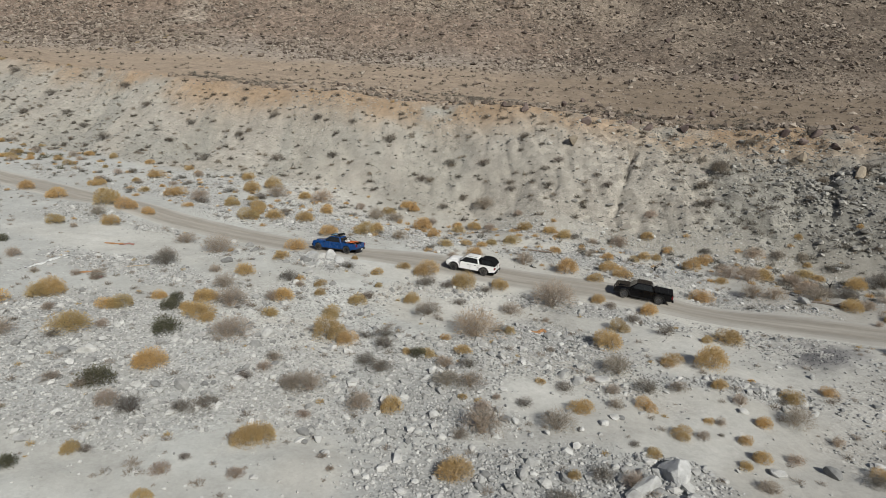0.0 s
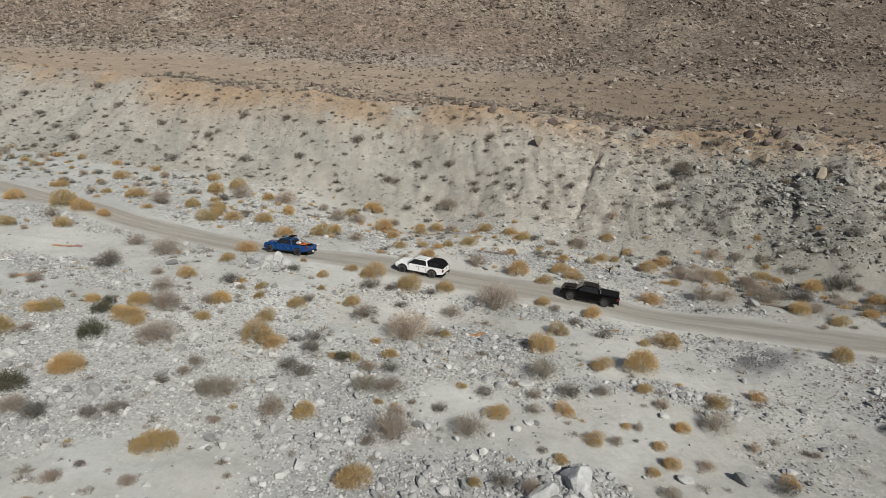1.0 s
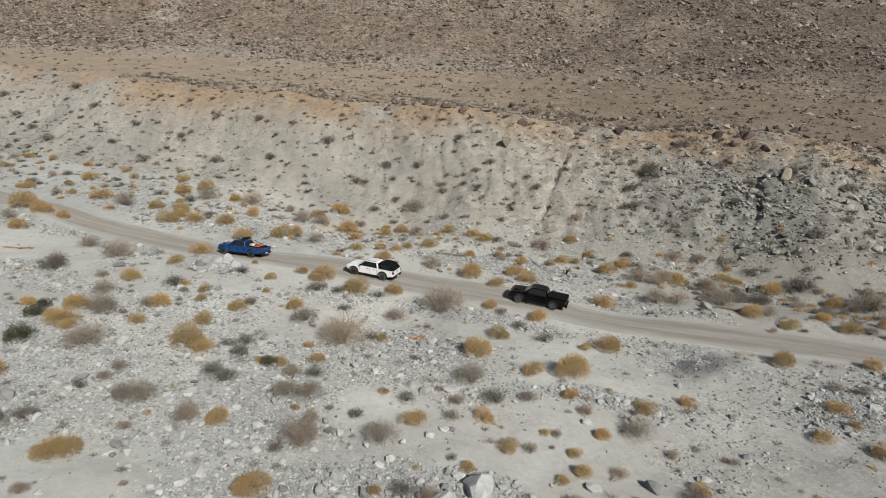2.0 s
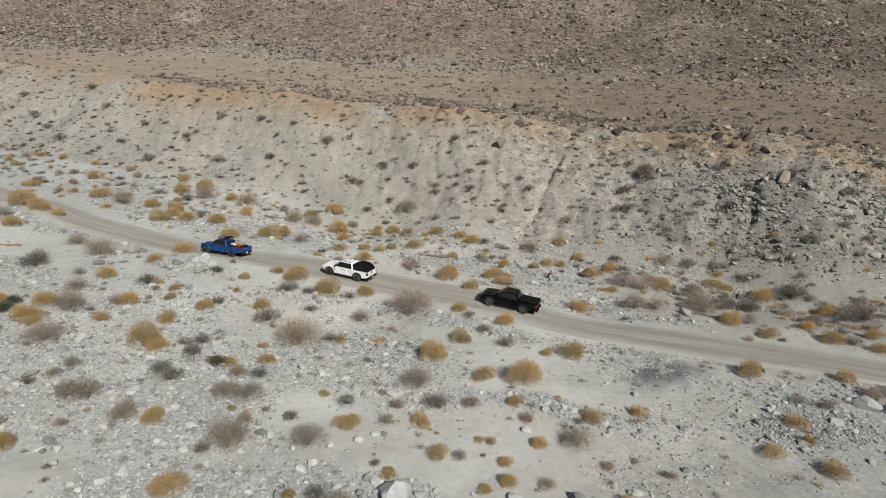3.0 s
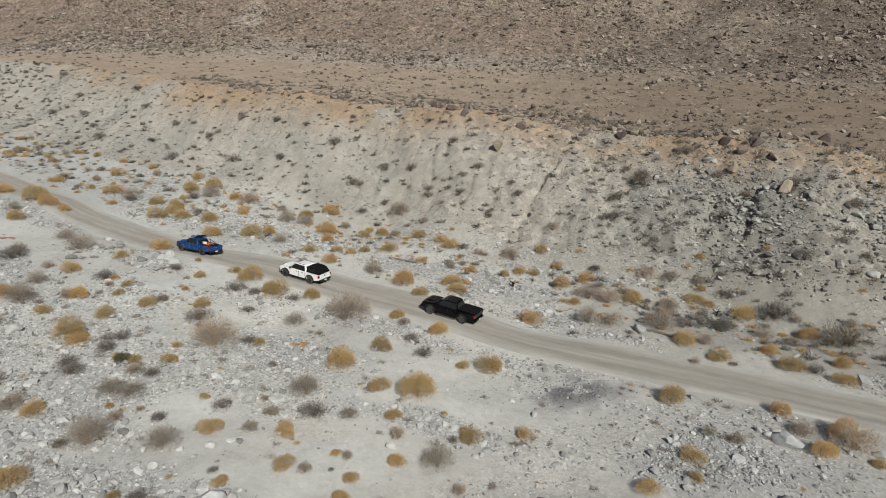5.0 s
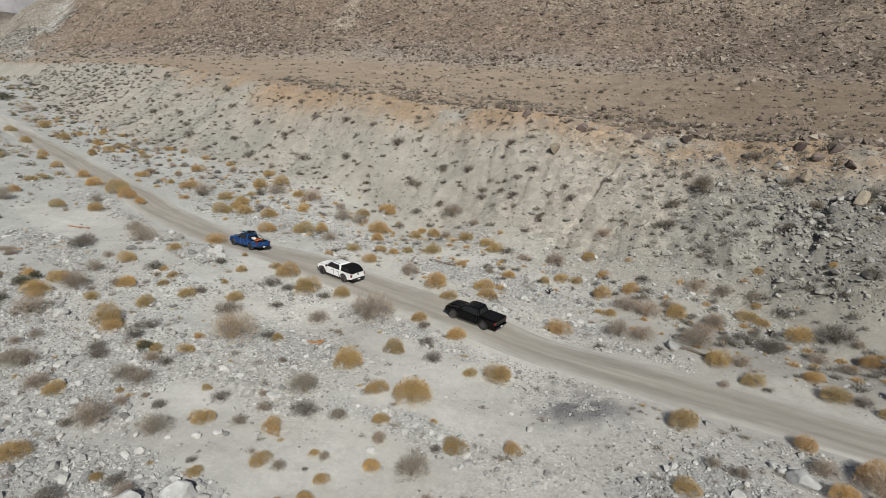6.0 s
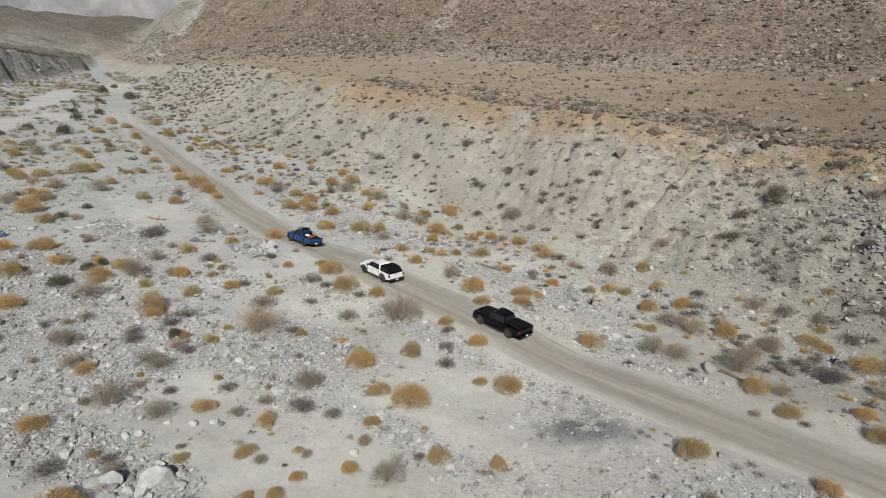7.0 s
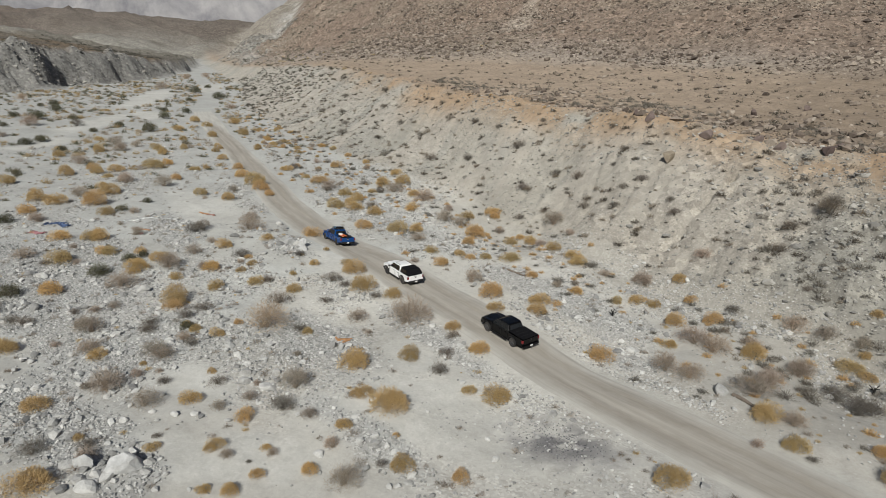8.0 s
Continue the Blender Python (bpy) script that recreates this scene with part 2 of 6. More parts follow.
def soil_material():
    """Sand, gravel and rock: colour from the land, some shade painted in, with gravel, stains and relief."""
    m, n, k, b = material("desert_soil", 0.95, 0, 0.15)
    b.inputs["Diffuse Roughness"].default_value = 0.35
    at = n.new("ShaderNodeAttribute")
    at.attribute_name = "soil"
    stony = n.new("ShaderNodeAttribute")
    stony.attribute_name = "stony"
    broad = ramp_node(n, [(0.30, (0.88, 0.875, 0.865)), (0.70, (1.09, 1.09, 1.09))])
    k.new(noise_node(n, k, 7.0, 6), broad.inputs[0])
    c = mix_node(n, k, at.outputs["Color"], broad.outputs[0], 1.0, "MULTIPLY")
    mid = ramp_node(n, [(0.32, (0.86, 0.855, 0.85)), (0.5, (1, 1, 1)), (0.72, (1.09, 1.09, 1.09))])
    k.new(noise_node(n, k, 0.9, 8, None, 0.75), mid.inputs[0])
    c = mix_node(n, k, c, mid.outputs[0], 0.9, "MULTIPLY")
    g = n.new("ShaderNodeNewGeometry")
    bend = n.new("ShaderNodeTexNoise")
    bend.inputs["Scale"].default_value = 3.0
    k.new(g.outputs["Position"], bend.inputs["Vector"])
    warp = n.new("ShaderNodeVectorMath")
    warp.operation = "MULTIPLY_ADD"
    k.new(bend.outputs["Color"], warp.inputs[0])
    warp.inputs[1].default_value = (0.35, 0.35, 0.35)
    k.new(g.outputs["Position"], warp.inputs[2])
    cell = n.new("ShaderNodeTexVoronoi")
    cell.inputs["Scale"].default_value = 6.0
    k.new(warp.outputs[0], cell.inputs["Vector"])
    pebble = ramp_node(n, [(0.0, (0.80, 0.795, 0.79)), (0.45, (0.97, 0.965, 0.965)), (0.8, (1.03, 1.03, 1.035)), (1.0, (1.2, 1.205, 1.21))])
    sep = n.new("ShaderNodeSeparateColor")
    k.new(cell.outputs["Color"], sep.inputs[0])
    k.new(sep.outputs[0], pebble.inputs[0])
    c = mix_node(n, k, c, mix_node(n, k, c, pebble.outputs[0], 1.0, "MULTIPLY"), stony.outputs["Fac"])
    rubble = n.new("ShaderNodeAttribute")
    rubble.attribute_name = "rubble"
    big = n.new("ShaderNodeTexVoronoi")
    big.inputs["Scale"].default_value = 1.05
    k.new(warp.outputs[0], big.inputs["Vector"])
    bsep = n.new("ShaderNodeSeparateColor")
    k.new(big.outputs["Color"], bsep.inputs[0])
    lump = ramp_node(n, [(0.0, (0.56, 0.54, 0.53)), (0.25, (0.82, 0.81, 0.80)), (0.75, (1.04, 1.04, 1.04)), (0.95, (1.35, 1.33, 1.3))])
    k.new(bsep.outputs[0], lump.inputs[0])
    tuft = ramp_node(n, [(0.38, (0.84, 0.83, 0.82)), (0.52, (1.05, 1.05, 1.05))])
    k.new(noise_node(n, k, 3.2, 9, None, 0.8), tuft.inputs[0])
    both = mix_node(n, k, lump.outputs[0], tuft.outputs[0], 1.0, "MULTIPLY")
    c = mix_node(n, k, c, mix_node(n, k, c, both, 1.0, "MULTIPLY"), rubble.outputs["Fac"])
    k.new(c, b.inputs["Base Color"])
    bump = n.new("ShaderNodeBump")
    bump.inputs["Strength"].default_value = 0.5
    bump.inputs["Distance"].default_value = 0.16
    k.new(noise_node(n, k, 0.55, 9, None, 0.72), bump.inputs["Height"])
    crumble = n.new("ShaderNodeBump")
    crumble.inputs["Distance"].default_value = 0.4
    k.new(rubble.outputs["Fac"], crumble.inputs["Strength"])
    k.new(noise_node(n, k, 1.5, 6, None, 0.68), crumble.inputs["Height"])
    k.new(bump.outputs[0], crumble.inputs["Normal"])
    k.new(crumble.outputs[0], b.inputs["Normal"])
    return m


def rock_material(name, colours, rough_=0.9):
    """Broken stone: each piece with a tone of its own, with fine veins and relief."""
    m, n, k, b = material(name, rough_, 0, 0.25)
    b.inputs["Diffuse Roughness"].default_value = 0.25
    g = n.new("ShaderNodeNewGeometry")
    info = n.new("ShaderNodeObjectInfo")
    add = n.new("ShaderNodeMath")
    add.operation = "ADD"
    k.new(g.outputs["Random Per Island"], add.inputs[0])
    k.new(info.outputs["Random"], add.inputs[1])
    wrap = n.new("ShaderNodeMath")
    wrap.operation = "FRACT"
    k.new(add.outputs[0], wrap.inputs[0])
    tone = ramp_node(n, [(i / (len(colours) - 1), c) for i, c in enumerate(colours)])
    k.new(wrap.outputs[0], tone.inputs[0])
    vein = ramp_node(n, [(0.35, (0.72, 0.71, 0.70)), (0.62, (1.12, 1.12, 1.12))])
    k.new(noise_node(n, k, 0.5, 8, None, 0.7), vein.inputs[0])
    k.new(mix_node(n, k, tone.outputs[0], vein.outputs[0], 0.8, "MULTIPLY"), b.inputs["Base Color"])
    bump = n.new("ShaderNodeBump")
    bump.inputs["Strength"].default_value = 0.5
    bump.inputs["Distance"].default_value = 0.12
    k.new(noise_node(n, k, 0.35, 8, None, 0.7), bump.inputs["Height"])
    k.new(bump.outputs[0], b.inputs["Normal"])
    return m


def plant_material(name, colours):
    m, n, k, b = material(name, 0.85, 0, 0.2)
    g = n.new("ShaderNodeNewGeometry")
    info = n.new("ShaderNodeObjectInfo")
    tone = ramp_node(n, [(i / (len(colours) - 1), c) for i, c in enumerate(colours)])
    k.new(g.outputs["Random Per Island"], tone.inputs[0])
    own = ramp_node(n, [(0.0, (0.70, 0.73, 0.80)), (0.3, (1.0, 0.99, 1.02)), (0.6, (0.80, 0.86, 0.92)), (0.8, (0.98, 0.93, 1.0)), (1.0, (1.12, 1.06, 0.98))])
    k.new(info.outputs["Random"], own.inputs[0])
    c = mix_node(n, k, tone.outputs[0], own.outputs[0], 1.0, "MULTIPLY")
    k.new(c, b.inputs["Base Color"])
    thin = n.new("ShaderNodeBsdfTranslucent")
    k.new(c, thin.inputs["Color"])
    both = n.new("ShaderNodeMixShader")
    both.inputs[0].default_value = 0.35
    k.new(b.outputs[0], both.inputs[1])
    k.new(thin.outputs[0], both.inputs[2])
    k.new(both.outputs[0], n["Material Output"].inputs["Surface"])
    return m


SOIL = soil_material()
PALE_ROCK = rock_material("pale_granite", [(0.20, 0.20, 0.195), (0.34, 0.338, 0.325), (0.43, 0.427, 0.41), (0.54, 0.535, 0.515)])
WHITE_ROCK = rock_material("white_granite", [(0.38, 0.383, 0.378), (0.44, 0.442, 0.435), (0.50, 0.50, 0.49)])
BANK_ROCK = rock_material("bank_stone", [(0.15, 0.148, 0.14), (0.25, 0.243, 0.225), (0.33, 0.318, 0.29), (0.44, 0.425, 0.39)])
BROWN_ROCK = rock_material("weathered_brown_rock", [(0.085, 0.068, 0.057), (0.17, 0.138, 0.113), (0.26, 0.217, 0.178), (0.38, 0.33, 0.275)])
CINDER = rock_material("burnt_cinder", [(0.05, 0.05, 0.055), (0.12, 0.118, 0.125), (0.30, 0.298, 0.30)])
TAN_ROCK = rock_material("tan_sandstone", [(0.22, 0.185, 0.14), (0.30, 0.255, 0.195), (0.37, 0.32, 0.25)])
DARK_ROCK = rock_material("desert_varnished_rock", [(0.10, 0.075, 0.068), (0.15, 0.115, 0.105), (0.19, 0.15, 0.135)])
GOLD = plant_material("dry_golden_brush", [(0.43, 0.30, 0.13), (0.52, 0.37, 0.165), (0.59, 0.43, 0.205), (0.65, 0.49, 0.255)])
STRAW = plant_material("bleached_brush", [(0.31, 0.248, 0.182), (0.44, 0.363, 0.275), (0.56, 0.475, 0.37)])
TWIG = plant_material("dead_grey_twigs", [(0.14, 0.121, 0.096), (0.235, 0.205, 0.163), (0.335, 0.297, 0.24)])
DARK_BRUSH = plant_material("dark_desert_scrub", [(0.075, 0.068, 0.05), (0.13, 0.117, 0.088), (0.20, 0.18, 0.138)])
OLIVE = plant_material("olive_leaves", [(0.075, 0.075, 0.042), (0.135, 0.13, 0.075), (0.21, 0.195, 0.125)])


# ---- mesh tools ----
def sheet(name, verts, faces, mat, smooth=False):
    """A mesh from arrays of corners and of faces with one count of corners."""
    verts, faces = np.asarray(verts, np.float32), np.asarray(faces, np.int32)
    me = bpy.data.meshes.new(name)
    count, sides = faces.shape
    me.vertices.add(len(verts))
    me.vertices.foreach_set("co", verts.ravel())
    me.loops.add(count * sides)
    me.loops.foreach_set("vertex_index", faces.ravel())
    me.polygons.add(count)
    me.polygons.foreach_set("loop_start", np.arange(0, count * sides, sides, dtype=np.int32))
    me.polygons.foreach_set("use_smooth", np.full(count, smooth))
    me.update(calc_edges=True)
    me.materials.append(mat)
    return me


def spaced(stops):
    """Places along an axis: from each stop to the next with the step given."""
    out = []
    for (a, s), (b, r) in zip(stops, stops[1:]):
        v = a
        while v < b:
            out.append(v)
            v += s + (r - s) * (v - a) / (b - a)
    return np.array(out + [stops[-1][0]])


# ---- ground: one sheet ----
def build_ground():
    gx = spaced([(-2600, 160), (-1000, 26), (-560, 8), (-335, 2.6), (-235, 2.4), (-130, 1.7), (-70, 0.66), (-25, 0.5), (10, 0.42), (62, 0.42), (110, 2.5), (300, 12), (2600, 160)])
    gy = spaced([(-2600, 200), (-120, 14), (10, 1.2), (22, 0.45), (128, 0.5), (160, 1.1), (270, 1.7), (420, 5), (640, 11), (900, 40), (2600, 160)])
    xx, yy = np.meshgrid(gx, gy)
    z, bank, shelf, mountain, cliff, plateau, off = land(xx, yy)
    verts = np.stack([xx.ravel(), yy.ravel(), z.ravel()], 1)
    w, h = len(gx), len(gy)
    i = (np.arange(h - 1)[:, None] * w + np.arange(w - 1)[None, :]).ravel()
    faces = np.stack([i, i + 1, i + 1 + w, i + w], 1)
    me = sheet("ground", verts, faces, SOIL, True)

    def blend(c, over, share):
        return c + (np.array(over) - c) * np.clip(share, 0, 1)[..., None]

    patch = rough(xx, yy, 11, 4, 101)
    c = np.ones(xx.shape + (3,)) * np.array((0.492, 0.495, 0.47))
    c = blend(c, (0.475, 0.458, 0.418), step(-6, 14, xx))
    c = blend(c, (0.525, 0.512, 0.472), step(0.02, 0.25, patch))
    c = blend(c, (0.43, 0.424, 0.395), step(0.05, 0.35, -patch) * 0.7)
    c = blend(c, (0.43, 0.426, 0.405), np.exp(-(((xx - 1) / 11) ** 2 + ((yy - 34) / 7) ** 2) ** 2) * 0.6)
    c = blend(c, (0.42, 0.407, 0.377), step(12, 32, xx) * (1 - step(36, 48, yy)) * 0.7)
    c = blend(c, (0.385, 0.382, 0.362), step(60, 110, -xx))
    c = blend(c, (0.36, 0.352, 0.332), step(50, 75, -xx) * (1 - step(56, 76, yy)) * 0.6)
    c = blend(c, (0.315, 0.30, 0.27), step(26, 44, xx) * step(54, 62, yy) * 0.8)
    c = blend(c, (0.415, 0.418, 0.40), step(22, 40, -xx) * 0.8)
    c = blend(c, (0.38, 0.372, 0.352), step(28, 42, xx) * (1 - step(48, 54, yy)) * 0.7)
    c = blend(c, (0.515, 0.508, 0.475), patches(SANDY, xx, yy) * (0.85 - 0.25 * step(14, 30, xx)))
    # rubble beds: blue-grey gravel, with the shade among its stones painted in
    c = blend(c, (0.365, 0.37, 0.362), patches(RUBBLE, xx, yy) * 0.6)
    foot = yy - smooth_line(FOOT, xx)
    c = blend(c, (0.385, 0.368, 0.328), step(-11, -2, foot) * (1 - step(8, 16, foot)) * step(-40, 0, xx) * 0.75)
    c = blend(c, (0.395, 0.371, 0.327), bank)
    c = blend(c, (0.345, 0.335, 0.30), bank * step(0.0, 0.25, rough(xx * 1.0, yy * 0.5, 12, 4, 111)))
    c = blend(c, (0.415, 0.393, 0.345), bank * step(0.05, 0.3, rough(xx * 1.2, yy * 0.4, 7, 4, 115)) * 0.7)
    # right bank darkened: shade of its gullies and dark brush put into the colour
    c = blend(c, (0.215, 0.203, 0.178), bank * step(30, 62, xx) * 0.3)
    lip = yy - smooth_line(CREST, xx) - 2.0 * rough(xx, xx * 0 + 9, 18, 3, 8)
    c = blend(c, (0.335, 0.27, 0.208), shelf)
    c = blend(c, (0.21, 0.167, 0.126), shelf * step(-10, 60, xx) * 0.8)
    c = blend(c, (0.385, 0.28, 0.185), np.exp(-((lip + 1.5) / 5.5) ** 2) * step(-0.45, 0.1, rough(xx, yy, 8, 4, 121)) * step(-140, -70, xx) * 0.9)
    c = blend(c, (0.25, 0.198, 0.16), mountain)
    c = blend(c, (0.165, 0.137, 0.112), mountain * step(0, 110, xx) * 0.9)
    c = blend(c, (0.28, 0.235, 0.19), mountain * step(0.05, 0.3, rough(xx, yy * 1.5, 28, 5, 131)) * 0.8)
    rib = mountain * np.exp(-((xx + 94 + 5 * rough(xx, yy, 14, 3, 139)) / 6.5) ** 2) * step(-0.1, 0.15, rough(xx, yy, 7, 4, 141))
    c = blend(c, (0.40, 0.355, 0.30), rib * 0.75)
    c = blend(c, (0.25, 0.247, 0.235), cliff)
    west = smooth_line(CLIFF, yy, 1, 10) - xx
    c = blend(c, (0.33, 0.31, 0.272), mountain * (1 - step(-30, 10, xx + 283 + 0.8 * (yy - 253))) * 0.85)
    c = blend(c, (0.17, 0.15, 0.122), mountain * (1 - step(-30, 10, xx + 283 + 0.8 * (yy - 253))) * step(0.02, 0.2, rough(xx, yy, 9, 5, 145)) * 0.6)
    c = blend(c, (0.44, 0.43, 0.405), mountain * np.exp(-((xx + 297 + 0.8 * (yy - 253)) / 15) ** 2) * step(-0.16, 0.02, rough(xx, yy, 12, 4, 137)) * 0.95)
    c = blend(c, (0.18, 0.142, 0.104), plateau)
    c = blend(c, (0.215, 0.19, 0.158), plateau * step(0.0, 0.2, rough(xx, yy, 90, 5, 215)) * 0.8)
    c = blend(c, (0.125, 0.115, 0.10), plateau * step(0.05, 0.25, rough(xx, yy, 55, 5, 217)) * 0.8)
    c = blend(c, (0.34, 0.315, 0.28), plateau * np.exp(-((west - 230 - 40 * rough(xx, yy, 90, 3, 211)) / 45) ** 2) * step(-0.2, 0.15, rough(xx, yy, 40, 4, 213)) * 0.8)
    upstream = 0.866 * (46 - xx) + 0.5 * (yy - 14)
    far = plateau * step(470, 540, upstream + 30 * rough(xx, yy, 60, 3, 221))
    beside = 0.866 * (yy - 14) - 0.5 * (46 - xx)
    far = far * step(-130, -55, beside + 25 * rough(xx, yy, 80, 3, 225))
    c = blend(c, (0.20, 0.188, 0.162), far)
    c = blend(c, (0.31, 0.30, 0.27), far * step(0.02, 0.14, rough(xx, yy, 50, 5, 223)) * (1 - step(680, 800, upstream)) * 0.8)
    c = blend(c, (0.16, 0.135, 0.118), plateau * step(640, 800, upstream) * 0.8)
    ash = 0.9 * np.exp(-(((xx - 30.2) / 3.7) ** 2 + ((yy - 48.9 - 0.1 * (xx - 30.2)) / 2.5) ** 2)) * (0.15 + 0.85 * step(-0.15, 0.12, rough(xx, yy, 0.9, 5, 143)))
    c = blend(c, (0.115, 0.112, 0.124), ash)
    c *= 0.87
    at = me.attributes.new("soil", "FLOAT_COLOR", "POINT")
    at.data.foreach_set("color", np.concatenate([c.reshape(-1, 3), np.ones((c.size // 3, 1))], 1).astype(np.float32).ravel())
    sandy, rubbly = patches(SANDY, xx, yy), patches(RUBBLE, xx, yy)
    stony = np.clip((1 - sandy) * rubbly + (1 - 0.85 * sandy) * 0.75 * step(-0.15, 0.2, rough(xx, yy, 9, 4, 151)) + 0.25 + 0.3 * mountain, 0, 1) * step(2.5, 4.5, off)
    st = me.attributes.new("stony", "FLOAT", "POINT")
    st.data.foreach_set("value", stony.astype(np.float32).ravel())
    ru = me.attributes.new("rubble", "FLOAT", "POINT")
    ru.data.foreach_set("value", np.clip(mountain + 0.3 * shelf + 0.8 * cliff + 0.7 * plateau + (0.2 + 0.35 * step(0, 30, xx)) * bank, 0, 1).astype(np.float32).ravel())
    return tagged(new("ground", me), "pale grey gravel wash rising to an eroded bank and brown mountain", "ground", kind="structure")


build_ground()


# ---- the track ----
def road_material():
    m, n, k, b = material("packed_dirt", 0.95, 0, 0.15)
    b.inputs["Diffuse Roughness"].default_value = 0.3
    across = n.new("ShaderNodeAttribute")
    across.attribute_name = "across"
    g = n.new("ShaderNodeNewGeometry")
    ragged = n.new("ShaderNodeMath")
    ragged.operation = "MULTIPLY_ADD"
    k.new(noise_node(n, k, 1.6, 6), ragged.inputs[0])
    ragged.inputs[1].default_value = 0.55
    k.new(across.outputs["Fac"], ragged.inputs[2])
    tone = ramp_node(n, [(0.0, (0.295, 0.272, 0.238)), (0.34, (0.32, 0.299, 0.266)), (0.5, (0.275, 0.253, 0.22)), (0.66, (0.315, 0.296, 0.264)), (0.82, (0.36, 0.344, 0.314)), (1.0, (0.415, 0.403, 0.372))])
    half = n.new("ShaderNodeMath")
    half.operation = "MULTIPLY"
    half.inputs[1].default_value = 0.78
    k.new(ragged.outputs[0], half.inputs[0])
    k.new(half.outputs[0], tone.inputs[0])
    lane = n.new("ShaderNodeAttribute")
    lane.attribute_name = "lane"
    dust = ramp_node(n, [(0.3, (0.78, 0.77, 0.76)), (0.7, (1.17, 1.17, 1.16))])
    k.new(noise_node(n, k, 1.0, 6, lane.outputs["Vector"]), dust.inputs[0])
    k.new(mix_node(n, k, tone.outputs[0], dust.outputs[0], 0.9, "MULTIPLY"), b.inputs["Base Color"])
    bump = n.new("ShaderNodeBump")
    bump.inputs["Strength"].default_value = 0.3
    bump.inputs["Distance"].default_value = 0.08
    k.new(noise_node(n, k, 0.3, 7), bump.inputs["Height"])
    k.new(bump.outputs[0], b.inputs["Normal"])
    return m


def build_road():
    xs = spaced([(-150, 3), (-90, 1.0), (-60, 0.7), (110, 0.7), (200, 3)])
    ys = road_middle(xs)
    slope = (road_middle(xs + 1) - road_middle(xs - 1)) / 2
    nx, ny = -slope / np.sqrt(1 + slope ** 2), 1 / np.sqrt(1 + slope ** 2)
    t = np.linspace(-1, 1, 27)
    half = 3.15 + 0.35 * rough(xs, xs * 0, 12, 3, 161)
    px = xs[:, None] + nx[:, None] * t[None] * half[:, None]
    py = ys[:, None] + ny[:, None] * t[None] * half[:, None]
    pz = land(px, py)[0]
    wear = -0.05 * (np.exp(-((np.abs(t) - 0.27) / 0.09) ** 2))[None] + 0.03 * rough(px, py, 1.4, 4, 171)
    crown = 0.10 * (1 - step(0.82, 1.0, np.abs(t)))[None] - 0.03
    pz = pz + crown + wear
    w = len(t)
    i = (np.arange(len(xs) - 1)[:, None] * w + np.arange(w - 1)[None]).ravel()
    me = sheet("road", np.stack([px.ravel(), py.ravel(), pz.ravel()], 1), np.stack([i, i + w, i + w + 1, i + 1], 1), road_material(), True)
    at = me.attributes.new("across", "FLOAT", "POINT")
    fade = 1.2 * (1 - step(-148, -95, xs))[:, None] + np.abs(t)[None]
    at.data.foreach_set("value", fade.astype(np.float32).ravel())
    la = me.attributes.new("lane", "FLOAT_VECTOR", "POINT")
    run = np.concatenate([[0], np.cumsum(np.hypot(np.diff(xs), np.diff(ys)))])
    lanes = np.stack([np.broadcast_to(run[:, None] * 0.09, px.shape), np.broadcast_to(t[None] * 4.5, px.shape), np.zeros(px.shape)], 2)
    la.data.foreach_set("vector", lanes.astype(np.float32).ravel())
    return tagged(new("road", me), "packed brown dirt track with wheel ruts along the wash", "road", kind="structure")


build_road()


# ---- distant ranges ----
def build_ranges():
    m, n, k, b = material("hazed_far_rock", 1.0, 0, 0.0)
    # blue-grey of haze, and lit and shaded ridges, put into the colour
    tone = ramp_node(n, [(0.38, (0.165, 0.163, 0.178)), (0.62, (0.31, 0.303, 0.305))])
    lie = n.new("ShaderNodeAttribute")
    lie.attribute_name = "lie"
    k.new(noise_node(n, k, 1.0, 9, lie.outputs["Vector"], 0.66), tone.inputs[0])
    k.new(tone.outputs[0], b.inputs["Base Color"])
    a = np.linspace(0, 2 * np.pi, 901)
    r = np.linspace(2300, 4200, 52)
    aa, rr = np.meshgrid(a, r)
    xx, yy = rr * np.cos(aa), rr * np.sin(aa)
    lift = np.sin(np.pi * np.clip((rr - 2300) / 2600, 0, 1)) ** 0.8
    zz = 60 + lift * (780 + 420 * rough(xx, yy, 900, 5, 181)) + lift * 420 * (1 - 2 * np.abs(rough(xx, yy, 420, 6, 187))) + 170 * lift * (1 - 2 * np.abs(rough(xx, yy, 190, 5, 189))) + 60 * lift * (1 - 2 * np.abs(rough(xx, yy, 70, 3, 193)))
    zz[0] = -150
    w = len(a)
    i = (np.arange(len(r) - 1)[:, None] * w + np.arange(w - 1)[None]).ravel()
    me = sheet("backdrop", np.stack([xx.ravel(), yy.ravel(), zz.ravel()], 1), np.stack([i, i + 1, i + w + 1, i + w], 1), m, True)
    at = me.attributes.new("lie", "FLOAT_VECTOR", "POINT")
    bend = 1.2 * rough(xx, yy, 260, 3, 197)
    at.data.foreach_set("vector", np.stack([aa * 24 + rr / 420 + bend, zz / 120 + 0.8 * bend, rr / 500], 2).astype(np.float32).ravel())
    return tagged(new("backdrop", me), "bare desert ranges far beyond the canyon, greyed by painted haze", "mountain range", kind="structure")


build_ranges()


# ---- loose stone ----
def icosahedron():
    bm = bmesh.new()
    bmesh.ops.create_icosphere(bm, subdivisions=1, radius=1)
    bm.verts.ensure_lookup_table()
    v = np.array([p.co[:] for p in bm.verts])
    f = np.array([[p.index for p in q.verts] for q in bm.faces])
    bm.free()
    return v, f


